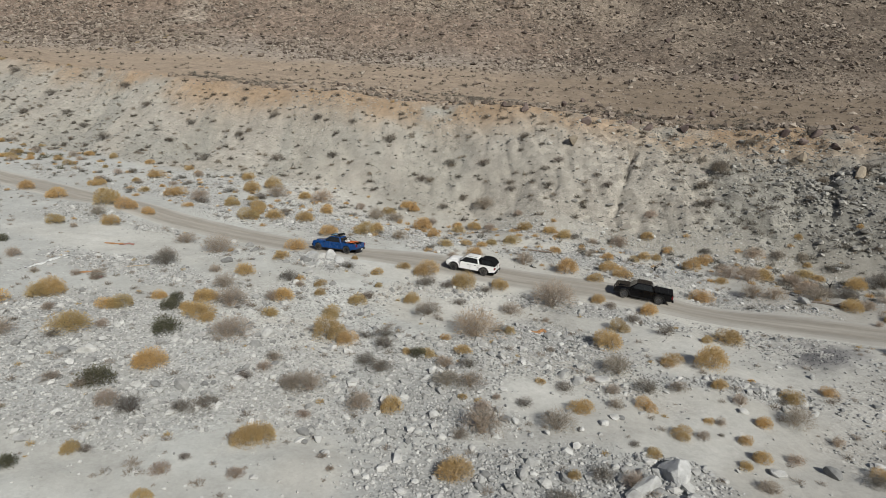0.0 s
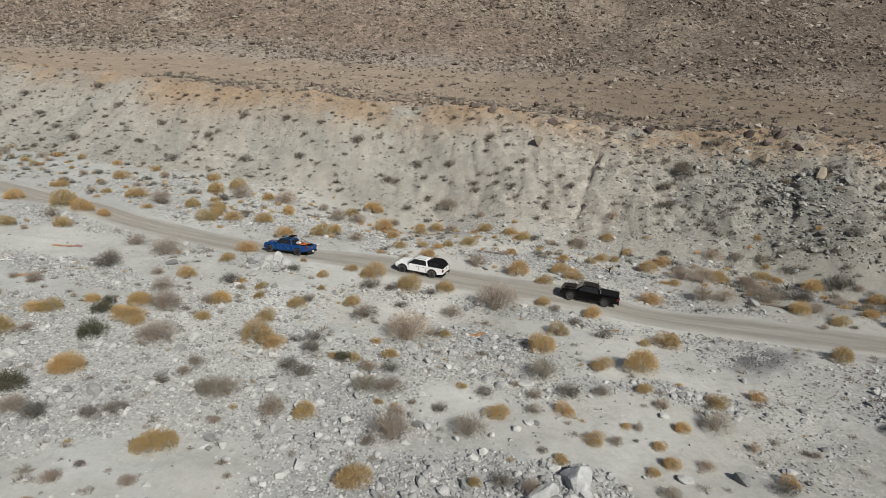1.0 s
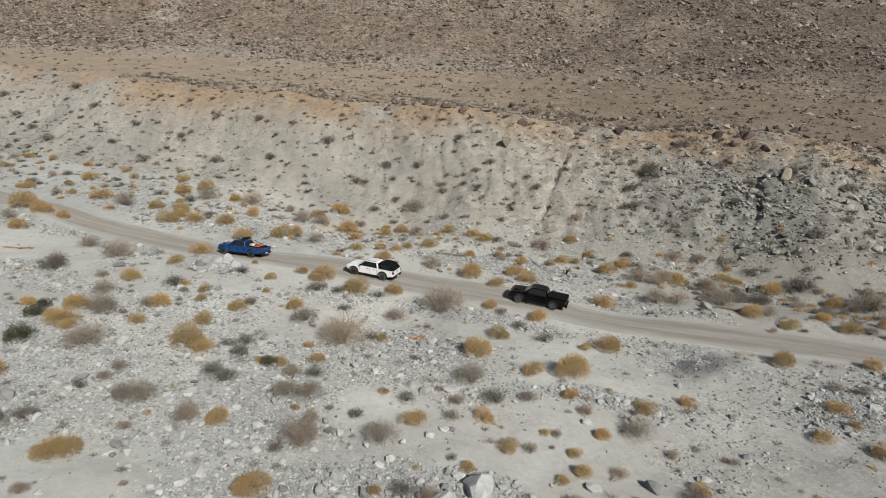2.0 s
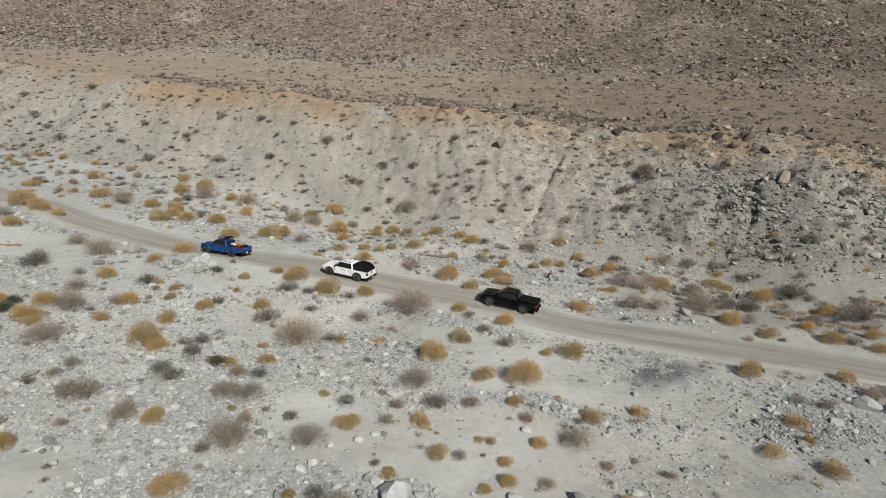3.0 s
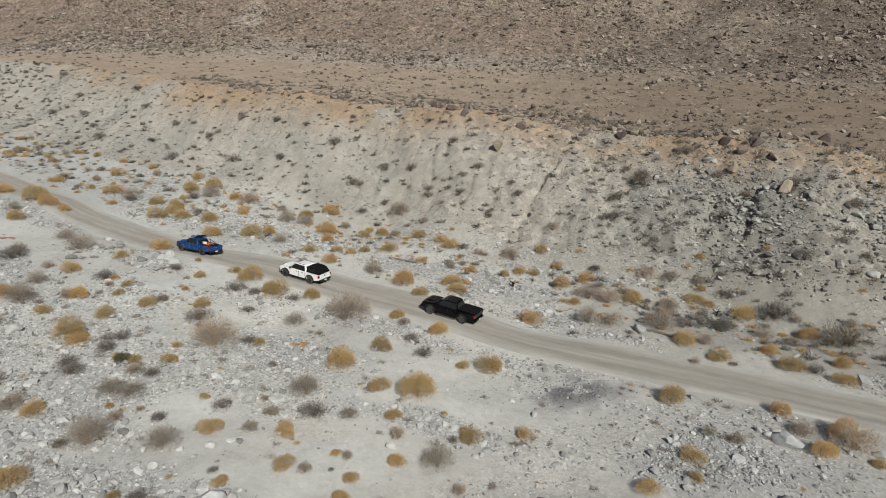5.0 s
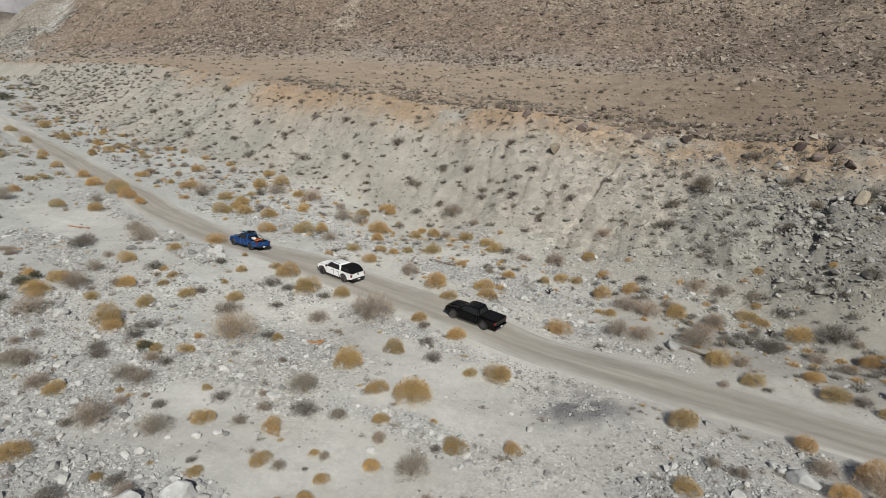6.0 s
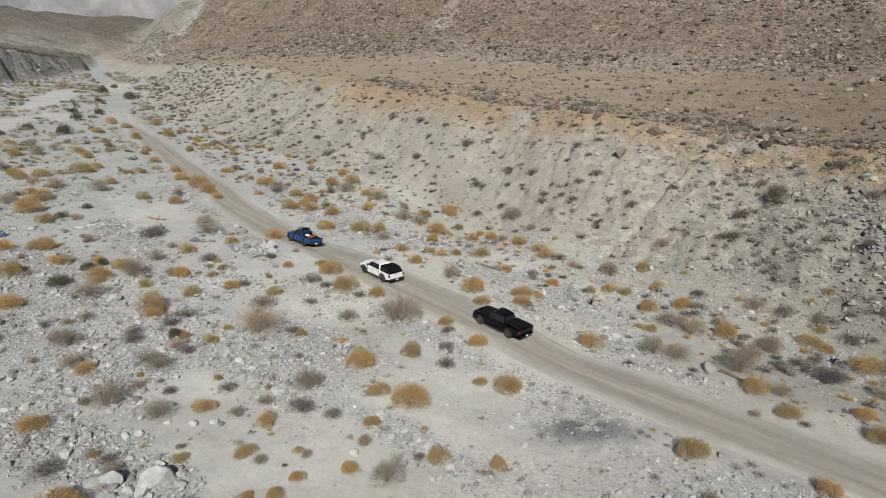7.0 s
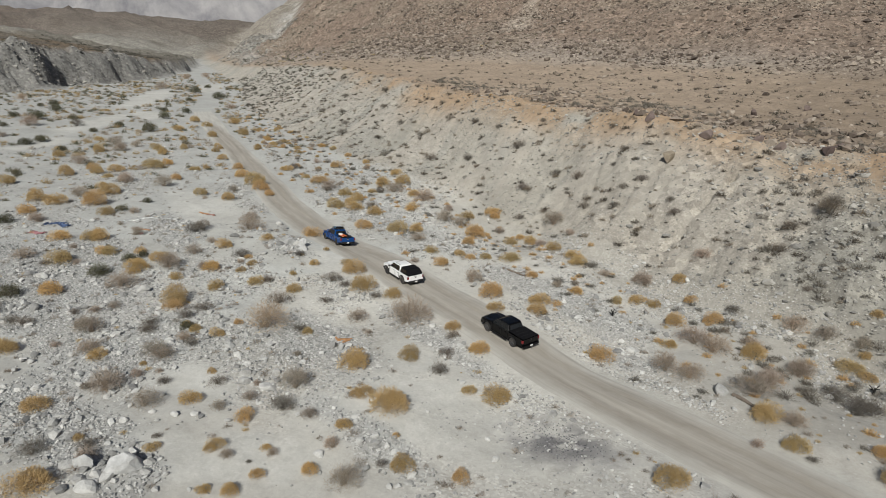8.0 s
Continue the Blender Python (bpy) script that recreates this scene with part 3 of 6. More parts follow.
ICO_V, ICO_F = icosahedron()
OCTA_V = np.array([(1, 0, 0), (-1, 0, 0), (0, 1, 0), (0, -1, 0), (0, 0, 1), (0, 0, -1)], float)
OCTA_F = np.array([(0, 2, 4), (2, 1, 4), (1, 3, 4), (3, 0, 4), (2, 0, 5), (1, 2, 5), (3, 1, 5), (0, 3, 5)])


def turns(rng, count):
    q = rng.normal(size=(count, 4))
    q /= np.linalg.norm(q, axis=1)[:, None]
    w, x, y, z = q.T
    return np.stack([np.stack([1 - 2 * (y * y + z * z), 2 * (x * y - z * w), 2 * (x * z + y * w)], 1),
                     np.stack([2 * (x * y + z * w), 1 - 2 * (x * x + z * z), 2 * (y * z - x * w)], 1),
                     np.stack([2 * (x * z - y * w), 2 * (y * z + x * w), 1 - 2 * (x * x + y * y)], 1)], 1)


def stones(name, label, rng, x, y, size, mat, sink=0.25, small=False):
    """Angular stones at the places given, joined into one."""
    count = len(x)
    ball, sides = (OCTA_V, OCTA_F) if small else (ICO_V, ICO_F)
    many = len(ball)
    z = land(x, y)[0]
    shape = ball[None] * (1 + (0.2 if small else 0.42) * rng.uniform(-1, 1, (count, many, 1)))
    shape = shape * (rng.uniform(0.55, 1.25, (count, 1, 3)))
    shape = np.einsum("nij,nkj->nki", turns(rng, count), shape)
    shape[:, :, 2] *= 0.72
    v = shape * size[:, None, None] + np.stack([x, y, z + size * (0.55 - sink * 1.2)], 1)[:, None]
    f = sides[None] + many * np.arange(count)[:, None, None]
    ob = new(name, sheet(name, v.reshape(-1, 3), f.reshape(-1, 3), mat))
    return tagged(ob, label, "rocks", kind="stuff")


def strewn(rng, count, box, share):
    """Places in a box (x0, x1, y0, y1), thinned by share(x, y)."""
    xs, ys = [], []
    total = 0
    while total < count:
        x, y = rng.uniform(box[0], box[1], count), rng.uniform(box[2], box[3], count)
        keep = rng.uniform(size=count) < share(x, y)
        xs.append(x[keep]), ys.append(y[keep])
        total += keep.sum()
    return np.concatenate(xs)[:count], np.concatenate(ys)[:count]


def wash_share(x, y):
    z, bank, shelf, mountain, cliff, plateau, off = land(x, y, False)
    patchy = (0.03 + 0.75 * step(0.04, 0.26, rough(x, y, 9, 4, 151))) * (1 - 0.15 * step(0, 14, -x) * (1 - step(58, 66, y))) * (1 - 0.75 * step(14, 26, x) * (1 - step(44, 52, y)))
    patchy = np.maximum(patchy * (1 - 0.8 * patches(SANDY, x, y)), patches(RUBBLE, x, y))
    near = np.clip(1.3 - np.hypot(x - 12, y - 40) / 110, 0.12, 1)
    return (1 - bank) * (1 - shelf) * (1 - mountain) * (1 - cliff) * (1 - plateau) * step(3.0, 4.6, off) * patchy * near


def bank_share(x, y):
    z, bank, shelf, mountain, cliff, plateau, off = land(x, y, False)
    return bank * (0.35 + 0.65 * step(0.0, 0.25, rough(x, y * 0.5, 12, 4, 111))) * (0.45 + 0.55 * step(-5, 60, x))


def outcrop_share(x, y):
    return land(x, y, False)[1] * (0.15 + 0.85 * step(-0.05, 0.2, rough(x + 0.4 * y, y * 0.5, 4, 4, 119))) * (0.08 + 0.92 * step(34, 50, x)) * (1 - 0.85 * step(0.45, 0.75, (y - smooth_line(FOOT, x)) / (smooth_line(CREST, x) - smooth_line(FOOT, x))))


def cliff_share(x, y):
    return land(x, y, False)[4] * (0.2 + 0.8 * step(-0.05, 0.2, rough(x, y, 14, 4, 199)))


def shelf_share(x, y):
    z, bank, shelf, mountain, cliff, plateau, off = land(x, y, False)
    lip = y - smooth_line(CREST, x)
    return shelf * (0.15 + 0.85 * np.exp(-(np.maximum(lip - 4, 0) / 10) ** 2)) * np.clip(0.2 + (x + 40) / 100, 0.08, 1) * (0.3 + 0.7 * step(0, 0.2, rough(x, y, 12, 3, 191)))


def spur_share(x, y):
    return land(x, y, False)[3] * (1 - step(-30, 20, x + 275 + 0.8 * (y - 253))) * (0.2 + 0.8 * step(-0.05, 0.2, rough(x, y, 12, 4, 203)))


def lip_share(x, y):
    lip = y - smooth_line(CREST, x)
    return land(x, y, False)[2] * np.exp(-((lip - 9) / 9) ** 2) * (0.25 + 0.75 * step(0, 0.2, rough(x, y, 9, 3, 209)))


def mountain_share(x, y):
    z, bank, shelf, mountain, cliff, plateau, off = land(x, y, False)
    return mountain * (0.25 + 0.75 * step(-0.1, 0.2, rough(x, y, 22, 4, 195)))


def build_stones():
    rng = np.random.default_rng(5)
    x, y = strewn(rng, 21000, (-110, 80, 12, 112), wash_share)
    size = np.clip(0.06 * rng.pareto(2.2, len(x)) + 0.075, 0.075, 0.34)
    stones("gravel", "loose pale grey granite stones strewn over the wash", rng, x, y, size, PALE_ROCK)
    x, y = strewn(rng, 56000, (-75, 75, 14, 112), wash_share)
    stones("pebbles", "small angular grey pebbles covering the wash", rng, x, y, rng.uniform(0.05, 0.13, len(x)), PALE_ROCK, small=True)
    x, y = strewn(rng, 26000, (-110, 90, 66, 180), bank_share)
    size = np.clip(0.05 * rng.pareto(2.4, len(x)) + 0.08, 0.08, 0.32)
    stones("bank_stones", "grey broken stones stuck in the eroded bank", rng, x, y, size, BANK_ROCK, 0.25, True)
    x, y = strewn(rng, 2600, (14, 75, 66, 110), outcrop_share)
    size = np.clip(0.10 * rng.pareto(2.2, len(x)) + 0.12, 0.12, 0.5)
    stones("bank_outcrops", "grey angular rock broken out of the gullied slope", rng, x, y, size, BANK_ROCK, 0.2)
    x, y = 30.0 + 1.5 * rng.normal(size=600), 48.8 + 0.9 * rng.normal(size=600)
    stones("cinders", "dark burnt cinders and stones on the ash patch", rng, x, y, rng.uniform(0.03, 0.075, len(x)), CINDER, small=True)
    x, y = strewn(rng, 3200, (-345, -225, 40, 260), cliff_share)
    size = np.clip(0.22 * rng.pareto(2.2, len(x)) + 0.3, 0.3, 1.2)
    stones("cliff_rocks", "grey jagged rocks on the face of the eroded cliff", rng, x, y, size, BANK_ROCK, 0.5, True)
    x, y = strewn(rng, 5000, (-430, -200, 215, 440), spur_share)
    size = np.clip(0.25 * rng.pareto(2.0, len(x)) + 0.35, 0.35, 1.4)
    stones("spur_rocks", "pale broken rock on the spur above the wash", rng, x, y, size, BANK_ROCK, 0.25, True)
    x, y = strewn(rng, 9000, (-80, 160, 80, 215), shelf_share)
    size = np.clip(0.1 * rng.pareto(1.6, len(x)) + 0.13, 0.13, 0.85)
    stones("shelf_stones", "brown weathered stones on the tan terrace", rng, x, y, size, BROWN_ROCK, 0.25, True)
    x, y = strewn(rng, 80000, (-200, 220, 180, 330), mountain_share)
    size = np.clip(0.17 * rng.pareto(2.1, len(x)) + 0.22, 0.22, 1.2)
    stones("mountain_rocks", "brown boulders covering the mountainside", rng, x, y, size, BROWN_ROCK, small=True)


build_stones()


# ---- parts ----
def part(name, bm, mat, parent=None, label="", smooth=False):
    """Link a bmesh as one mesh object, under a thing or a part if one is given."""
    bmesh.ops.recalc_face_normals(bm, faces=bm.faces)
    me = bpy.data.meshes.new(name)
    bm.to_mesh(me)
    bm.free()
    if smooth:
        me.polygons.foreach_set("use_smooth", np.full(len(me.polygons), True))
    me.materials.append(mat)
    ob = new(name, me)
    ob.parent = parent
    return tagged(ob, label)


def box(x0, x1, y0, y1, z0, z1, bevel=0.02, taper=0.0):
    bm = bmesh.new()
    bmesh.ops.create_cube(bm, size=1)
    for v in bm.verts:
        top = v.co.z > 0
        k = 1 - taper if top else 1
        v.co = ((x0 + x1) / 2 + v.co.x * (x1 - x0) * k, (y0 + y1) / 2 + v.co.y * (y1 - y0) * k, z1 if top else z0)
    if bevel:
        bmesh.ops.bevel(bm, geom=bm.edges[:], offset=bevel, segments=2, affect="EDGES", profile=0.5)
    return bm


def slab(outline, y0, y1, bevel=0.03):
    """A side outline in x and z, carried from y0 to y1, with rounded edges."""
    bm = bmesh.new()
    vs = [bm.verts.new((x, y0, z)) for x, z in outline]
    face = bm.faces.new(vs)
    got = bmesh.ops.extrude_face_region(bm, geom=[face])
    for v in got["geom"]:
        if isinstance(v, bmesh.types.BMVert):
            v.co.y = y1
    bmesh.ops.recalc_face_normals(bm, faces=bm.faces)
    if bevel:
        rims = [e for e in bm.edges if len(e.link_faces) == 2 and e.calc_face_angle(0) > 0.9]
        bmesh.ops.bevel(bm, geom=rims, offset=bevel, segments=2, affect="EDGES", profile=0.6, clamp_overlap=True)
    return bm


def tube(a, b, r, sides=8):
    bm = bmesh.new()
    a, b = Vector(a), Vector(b)
    bmesh.ops.create_cone(bm, cap_ends=True, segments=sides, radius1=r, radius2=r, depth=(b - a).length)
    turn = (b - a).to_track_quat("Z", "Y").to_matrix().to_4x4()
    bmesh.ops.transform(bm, matrix=Matrix.Translation((a + b) / 2) @ turn, verts=bm.verts[:])
    return bm


def joined(*parts_):
    out = bmesh.new()
    for bm in parts_:
        me = bpy.data.meshes.new("piece")
        bm.to_mesh(me)
        bm.free()
        out.from_mesh(me)
        bpy.data.meshes.remove(me)
    return out


def pane(corners, thick=0.012):
    """A flat pane through the corners given, in order, with a little thickness."""
    bm = bmesh.new()
    vs = [bm.verts.new(c) for c in corners]
    f = bm.faces.new(vs)
    f.normal_update()
    out = f.normal.copy()
    got = bmesh.ops.extrude_face_region(bm, geom=[f])
    for v in got["geom"]:
        if isinstance(v, bmesh.types.BMVert):
            v.co += out * thick
    return bm


def ring(profile, y0, segments=28):
    """A wheel's turned part: (radius, y) pairs spun about the y axis."""
    bm = bmesh.new()
    loops = []
    for r, y in profile:
        loops.append([bm.verts.new((r * math.cos(2 * math.pi * i / segments), y0 + y, r * math.sin(2 * math.pi * i / segments))) for i in range(segments)])
    for a, b in zip(loops, loops[1:]):
        for i in range(segments):
            j = (i + 1) % segments
            bm.faces.new((a[i], a[j], b[j], b[i]))
    return bm


# ---- pickup trucks ----
def paint(name, colour, rough_=0.28, metal=0.0, dusty=0.25, gloss=0.5):
    """Car paint under a film of desert dust."""
    m, n, k, b = material(name, rough_, metal, gloss)
    b.inputs["Coat Weight"].default_value = 0.25 * (gloss > 0.4)
    b.inputs["Coat Roughness"].default_value = 0.12
    film = ramp_node(n, [(0.42, (0, 0, 0)), (0.75, (1, 1, 1))])
    k.new(noise_node(n, k, 0.6, 6), film.inputs[0])
    amount = n.new("ShaderNodeMath")
    amount.operation = "MULTIPLY"
    amount.inputs[1].default_value = dusty
    k.new(film.outputs[0], amount.inputs[0])
    k.new(mix_node(n, k, colour, (0.33, 0.30, 0.26), amount.outputs[0]), b.inputs["Base Color"])
    spread = n.new("ShaderNodeMath")
    spread.operation = "MULTIPLY_ADD"
    spread.inputs[1].default_value, spread.inputs[2].default_value = dusty * 1.5, rough_
    k.new(film.outputs[0], spread.inputs[0])
    k.new(spread.outputs[0], b.inputs["Roughness"])
    return m


BLUE = paint("blue_paint", (0.0035, 0.046, 0.175), 0.25, 0, 0.03)
WHITE = paint("white_paint", (0.80, 0.80, 0.79), 0.3, 0, 0.08)
BLACK = paint("black_paint", (0.002, 0.002, 0.0025), 0.22, 0, 0.008, 0.3)
TRIM = paint("black_plastic", (0.012, 0.012, 0.013), 0.6, 0, 0.06, 0.25)
CLOTH = paint("black_canvas", (0.005, 0.005, 0.006), 0.7, 0, 0.015, 0.15)
GLASS = paint("tinted_glass", (0.012, 0.014, 0.016), 0.06, 0, 0.02)
RUBBER = paint("tyre_rubber", (0.018, 0.018, 0.018), 0.85, 0, 0.35)
ALLOY = paint("grey_alloy", (0.10, 0.10, 0.105), 0.4, 0.6, 0.2)
DARK_ALLOY = paint("black_alloy", (0.02, 0.02, 0.022), 0.4, 0.4, 0.2)
CHROME = paint("chrome", (0.6, 0.6, 0.6), 0.12, 1.0, 0.1)
LENS = paint("clear_lens", (0.55, 0.56, 0.58), 0.1, 0, 0.05)
RED = paint("red_lens", (0.15, 0.006, 0.01), 0.2, 0, 0.03)
PLATE = paint("plate_white", (0.75, 0.75, 0.74), 0.4, 0, 0.02)
ORANGE = paint("orange_plastic", (0.72, 0.17, 0.035), 0.5, 0, 0.1)
TEAL = paint("blue_panel", (0.03, 0.16, 0.30), 0.25, 0, 0.05)
STEEL = paint("bare_steel", (0.35, 0.35, 0.36), 0.35, 0.9, 0.2)


def arch(cx, r, n=9):
    """Points of a wheel arch from its rear lip to its front lip."""
    return [(cx + r * math.cos(a), 0.40 + r * math.sin(a)) for a in np.linspace(math.pi, 0, n)]


def wheel(thing, x, y, r, rim_mat):
    """A tyre with tread blocks on a spoked rim."""
    s = 1 if y > 0 else -1
    w = 0.13
    hub = tagged(new("wheel"), "")
    hub.parent = thing
    hub.matrix_basis = pose(x, y, r)
    prof = [(r * 0.62, -w), (r * 0.80, -w * 1.04), (r * 0.95, -w * 0.92), (r * 1.0, -w * 0.62), (r * 1.0, w * 0.62), (r * 0.95, w * 0.92), (r * 0.80, w * 1.04), (r * 0.62, w), (r * 0.62, -w)]
    bm = ring(prof, 0)
    for i in range(24):
        a = 2 * math.pi * i / 24
        for k, yy in enumerate((-0.07, 0.07)):
            b = box(-0.028, 0.028, yy - 0.045, yy + 0.045, r * 0.985, r * 1.02, 0)
            bmesh.ops.transform(b, matrix=Matrix.Rotation(a + k * 0.13, 4, "Y"), verts=b.verts[:])
            bm = joined(bm, b)
    part("tyre", bm, RUBBER, hub, "dusty black off-road tyre")
    ry = s * w * 0.55
    rim = ring([(r * 0.63, s * w), (r * 0.58, s * w * 0.95), (r * 0.56, ry), (r * 0.56, -s * w), (r * 0.60, -s * w)], 0)
    for i in range(6):
        spoke = box(-0.045, 0.045, min(ry, ry + s * 0.035), max(ry, ry + s * 0.035), 0.04, r * 0.575, 0.008)
        bmesh.ops.transform(spoke, matrix=Matrix.Rotation(2 * math.pi * i / 6, 4, "Y"), verts=spoke.verts[:])
        rim = joined(rim, spoke)
    cap = ring([(0.0, ry + s * 0.05), (0.06, ry + s * 0.05), (0.075, ry + s * 0.03), (0.075, ry - s * 0.05)], 0, 14)
    part("rim", joined(rim, cap), rim_mat, hub)
    part("brake_disc", ring([(0.02, -s * 0.03), (r * 0.5, -s * 0.03), (r * 0.5, -s * 0.05), (0.02, -s * 0.05)], 0, 20), STEEL, hub)
    return hub


def pickup(name, label, spec):
    """A crew-cab pickup: x is ahead, y its left, z up; it stands on z = 0."""
    thing = tagged(new(name), label, "pickup truck", "convoy of pickups")
    f, r, hood, belt, roof = spec["front"], spec["rear"], spec["hood"], spec["belt"], spec["roof"]
    axle, wr, wide, coat = spec["axle"], spec["wheel"], spec["wide"], spec["coat"]
    cab_rear = spec["cab_rear"]
    ar = wr + 0.085
    under = [(-r + 0.05, 0.55), (-r + 0.12, 0.50), (-axle - ar - 0.1, 0.46)] + arch(-axle, ar) + [(-axle + ar + 0.08, 0.40), (axle - ar - 0.08, 0.40)] + arch(axle, ar) + [(axle + ar + 0.1, 0.46), (f - 0.06, 0.50)]
    over = [(f, 0.62), (f, 0.86), (f - 0.06, hood - 0.10), (f - 0.22, hood - 0.02), (f - 0.75, hood + 0.045), (1.22, hood + 0.09), (1.05, belt), (cab_rear - 0.04, belt + 0.01)]
    front = under[len(under) // 2:]
    # front clip and cab tub
    clip = [p for p in under if p[0] > cab_rear] + over
    clip = [(cab_rear - 0.02, 0.42)] + clip + [(cab_rear - 0.02, belt)]
    bm = slab(clip, -wide, wide, 0.035)
    for v in bm.verts:
        k = 1.0
        if v.co.x > f - 0.9:
            k -= 0.13 * ((v.co.x - f + 0.9) / 0.9) ** 2
        if v.co.z > 0.98:
            k -= 0.10 * (v.co.z - 0.98) / 0.2
        if v.co.z < 0.6:
            k -= 0.03
        v.co.y *= k
    part("body", bm, coat, thing)
    # bed
    tail = -r
    side = [(tail + 0.03, 0.58)] + [(-axle - ar - 0.1, 0.46)] + arch(-axle, ar) + [(-axle + ar + 0.06, 0.42), (cab_rear - 0.06, 0.42), (cab_rear - 0.06, belt + 0.0), (tail + 0.02, belt + 0.02)]
    for s in (1, -1):
        a, b = sorted((s * (wide - 0.13), s * wide))
        part("bed_side", slab(side, a, b, 0.03), coat, thing)
    part("bed_floor", box(tail + 0.06, cab_rear - 0.05, -wide + 0.14, wide - 0.14, 0.62, 0.68, 0.01), TRIM, thing)
    part("bed_front", box(cab_rear - 0.11, cab_rear - 0.06, -wide + 0.13, wide - 0.13, 0.62, belt, 0.01), coat, thing)
    part("tailgate", box(tail, tail + 0.07, -wide + 0.12, wide - 0.12, 0.62, belt + 0.02, 0.02), coat, thing)
    part("chassis", joined(box(-r + 0.15, f - 0.2, -0.55, 0.55, 0.36, 0.60, 0.03), tube((axle, -wide + 0.1, wr), (axle, wide - 0.1, wr), 0.06), tube((-axle, -wide + 0.1, wr), (-axle, wide - 0.1, wr), 0.08)), TRIM, thing, "dark underbody with axles")
    # greenhouse
    wb, rf, rb, bb = 1.16, 0.42, cab_rear + 0.24, cab_rear - 0.02
    lo, hi = wide - 0.10, wide - 0.27
    cab = slab([(wb, belt - 0.03), (rf + 0.1, roof - 0.07), (rf - 0.15, roof - 0.01), ((rf + rb) / 2, roof), (rb + 0.08, roof - 0.03), (rb - 0.02, roof - 0.09), (bb, belt - 0.03)], -1, 1, 0.0)
    for v in cab.verts:
        v.co.y *= lo + (hi - lo) * min(max((v.co.z - belt) / (roof - belt), 0), 1)
    bmesh.ops.bevel(cab, geom=[e for e in cab.edges if len(e.link_faces) == 2 and e.calc_face_angle(0) > 0.9], offset=0.06, segments=3, affect="EDGES", profile=0.6)
    part("cab", cab, coat, thing)

    def at(x, z, s, out=0.004):
        return (x, s * (lo + (hi - lo) * (z - belt) / (roof - belt) + out), z)

    zt, zb = roof - 0.075, belt + 0.0
    slope = (wb - rf - 0.1) / (roof - belt)
    mid = (rf + rb) / 2 + 0.04
    for s in (1, -1):
        fr = [at(wb - 0.13 - slope * (zb - belt), zb, s), at(mid + 0.012, zb, s), at(mid + 0.012, zt, s), at(wb - 0.13 - slope * (zt - belt), zt, s)]
        re = [at(mid - 0.012, zb, s), at(cab_rear + 0.12, zb, s), at(cab_rear + 0.27, zt, s), at(mid - 0.012, zt, s)]
        if s < 0:
            fr, re = fr[::-1], re[::-1]
        for q in (fr, re):
            bm = pane(q, -0.012)
            for v in bm.verts:
                v.co.y += s * 0.006
            part("side_window", bm, GLASS, thing, "dark tinted side window")
        part("door_pillar", pane([at(mid + 0.03, zb, s, 0.001), at(mid - 0.03, zb, s, 0.001), at(mid - 0.03, zt, s, 0.001), at(mid + 0.03, zt, s, 0.001)][::s], 0.008), TRIM, thing)
        m = part("mirror", box(wb - 0.36, wb - 0.22, *sorted((s * (wide + 0.02), s * (wide + 0.20))), belt + 0.02, belt + 0.19, 0.03), spec["mirror"], thing)
        part("mirror_arm", tube((wb - 0.30, s * (wide - 0.12), belt + 0.06), (wb - 0.30, s * (wide + 0.06), belt + 0.06), 0.02), TRIM, m)
        for hx in (mid + 0.16, cab_rear + 0.30):
            part("door_handle", box(hx, hx + 0.17, *sorted((s * (wide - 0.03), s * (wide + 0.022))), belt - 0.19, belt - 0.15, 0.01), spec["mirror"], thing)
        for dx in (mid + 0.005, 1.0, cab_rear + 0.12):
            part("door_seam", box(dx - 0.007, dx + 0.007, *sorted((s * (wide - 0.02), s * (wide + 0.003))), 0.52, belt - 0.10, 0), TRIM, thing)
        part("side_step", joined(box(-axle + ar + 0.15, axle - ar - 0.15, *sorted((s * (wide - 0.02), s * (wide + 0.10))), 0.33, 0.38, 0.015),
                                 tube((0.6, s * 0.5, 0.42), (0.6, s * (wide + 0.04), 0.36), 0.025), tube((-0.6, s * 0.5, 0.42), (-0.6, s * (wide + 0.04), 0.36), 0.025)), TRIM, thing, "black side step")
        for ax in (axle, -axle):
            outer, inner = arch(ax, ar + 0.075, 13), arch(ax, ar - 0.005, 13)
            part("fender_flare", slab(outer + inner[::-1], *sorted((s * (wide - 0.06), s * (wide + 0.045))), 0.012), spec["flare"], thing)
            wheel(thing, ax, s * (wide - 0.13), wr, spec["rim"])
        part("headlight", box(f - 0.16, f - 0.01, *sorted((s * (wide - 0.42), s * (wide - 0.13))), 0.80, 0.93, 0.02), LENS, thing, "clear headlight")
        part("taillight", box(tail - 0.02, tail + 0.14, *sorted((s * (wide - 0.14), s * (wide + 0.008))), 0.83, 1.10, 0.015), RED, thing, "red taillight")
    ws = [(wb + 0.005, -lo + 0.10, belt + 0.03), (wb + 0.005, lo - 0.10, belt + 0.03), (rf + 0.16, hi - 0.05, roof - 0.10), (rf + 0.16, -hi + 0.05, roof - 0.10)]
    part("windshield", pane([(x + 0.012, y, z) for x, y, z in ws]), GLASS, thing, "dark raked windshield")
    part("wiper", joined(tube((wb + 0.03, -0.5, belt + 0.05), (wb - 0.12, 0.0, belt + 0.16), 0.012), tube((wb + 0.03, 0.1, belt + 0.05), (wb - 0.12, 0.6, belt + 0.16), 0.012)), TRIM, thing)
    rw = [(bb + 0.02, lo - 0.14, belt + 0.10), (bb + 0.02, -lo + 0.14, belt + 0.10), (rb - 0.06, -hi + 0.10, roof - 0.13), (rb - 0.06, hi - 0.10, roof - 0.13)]
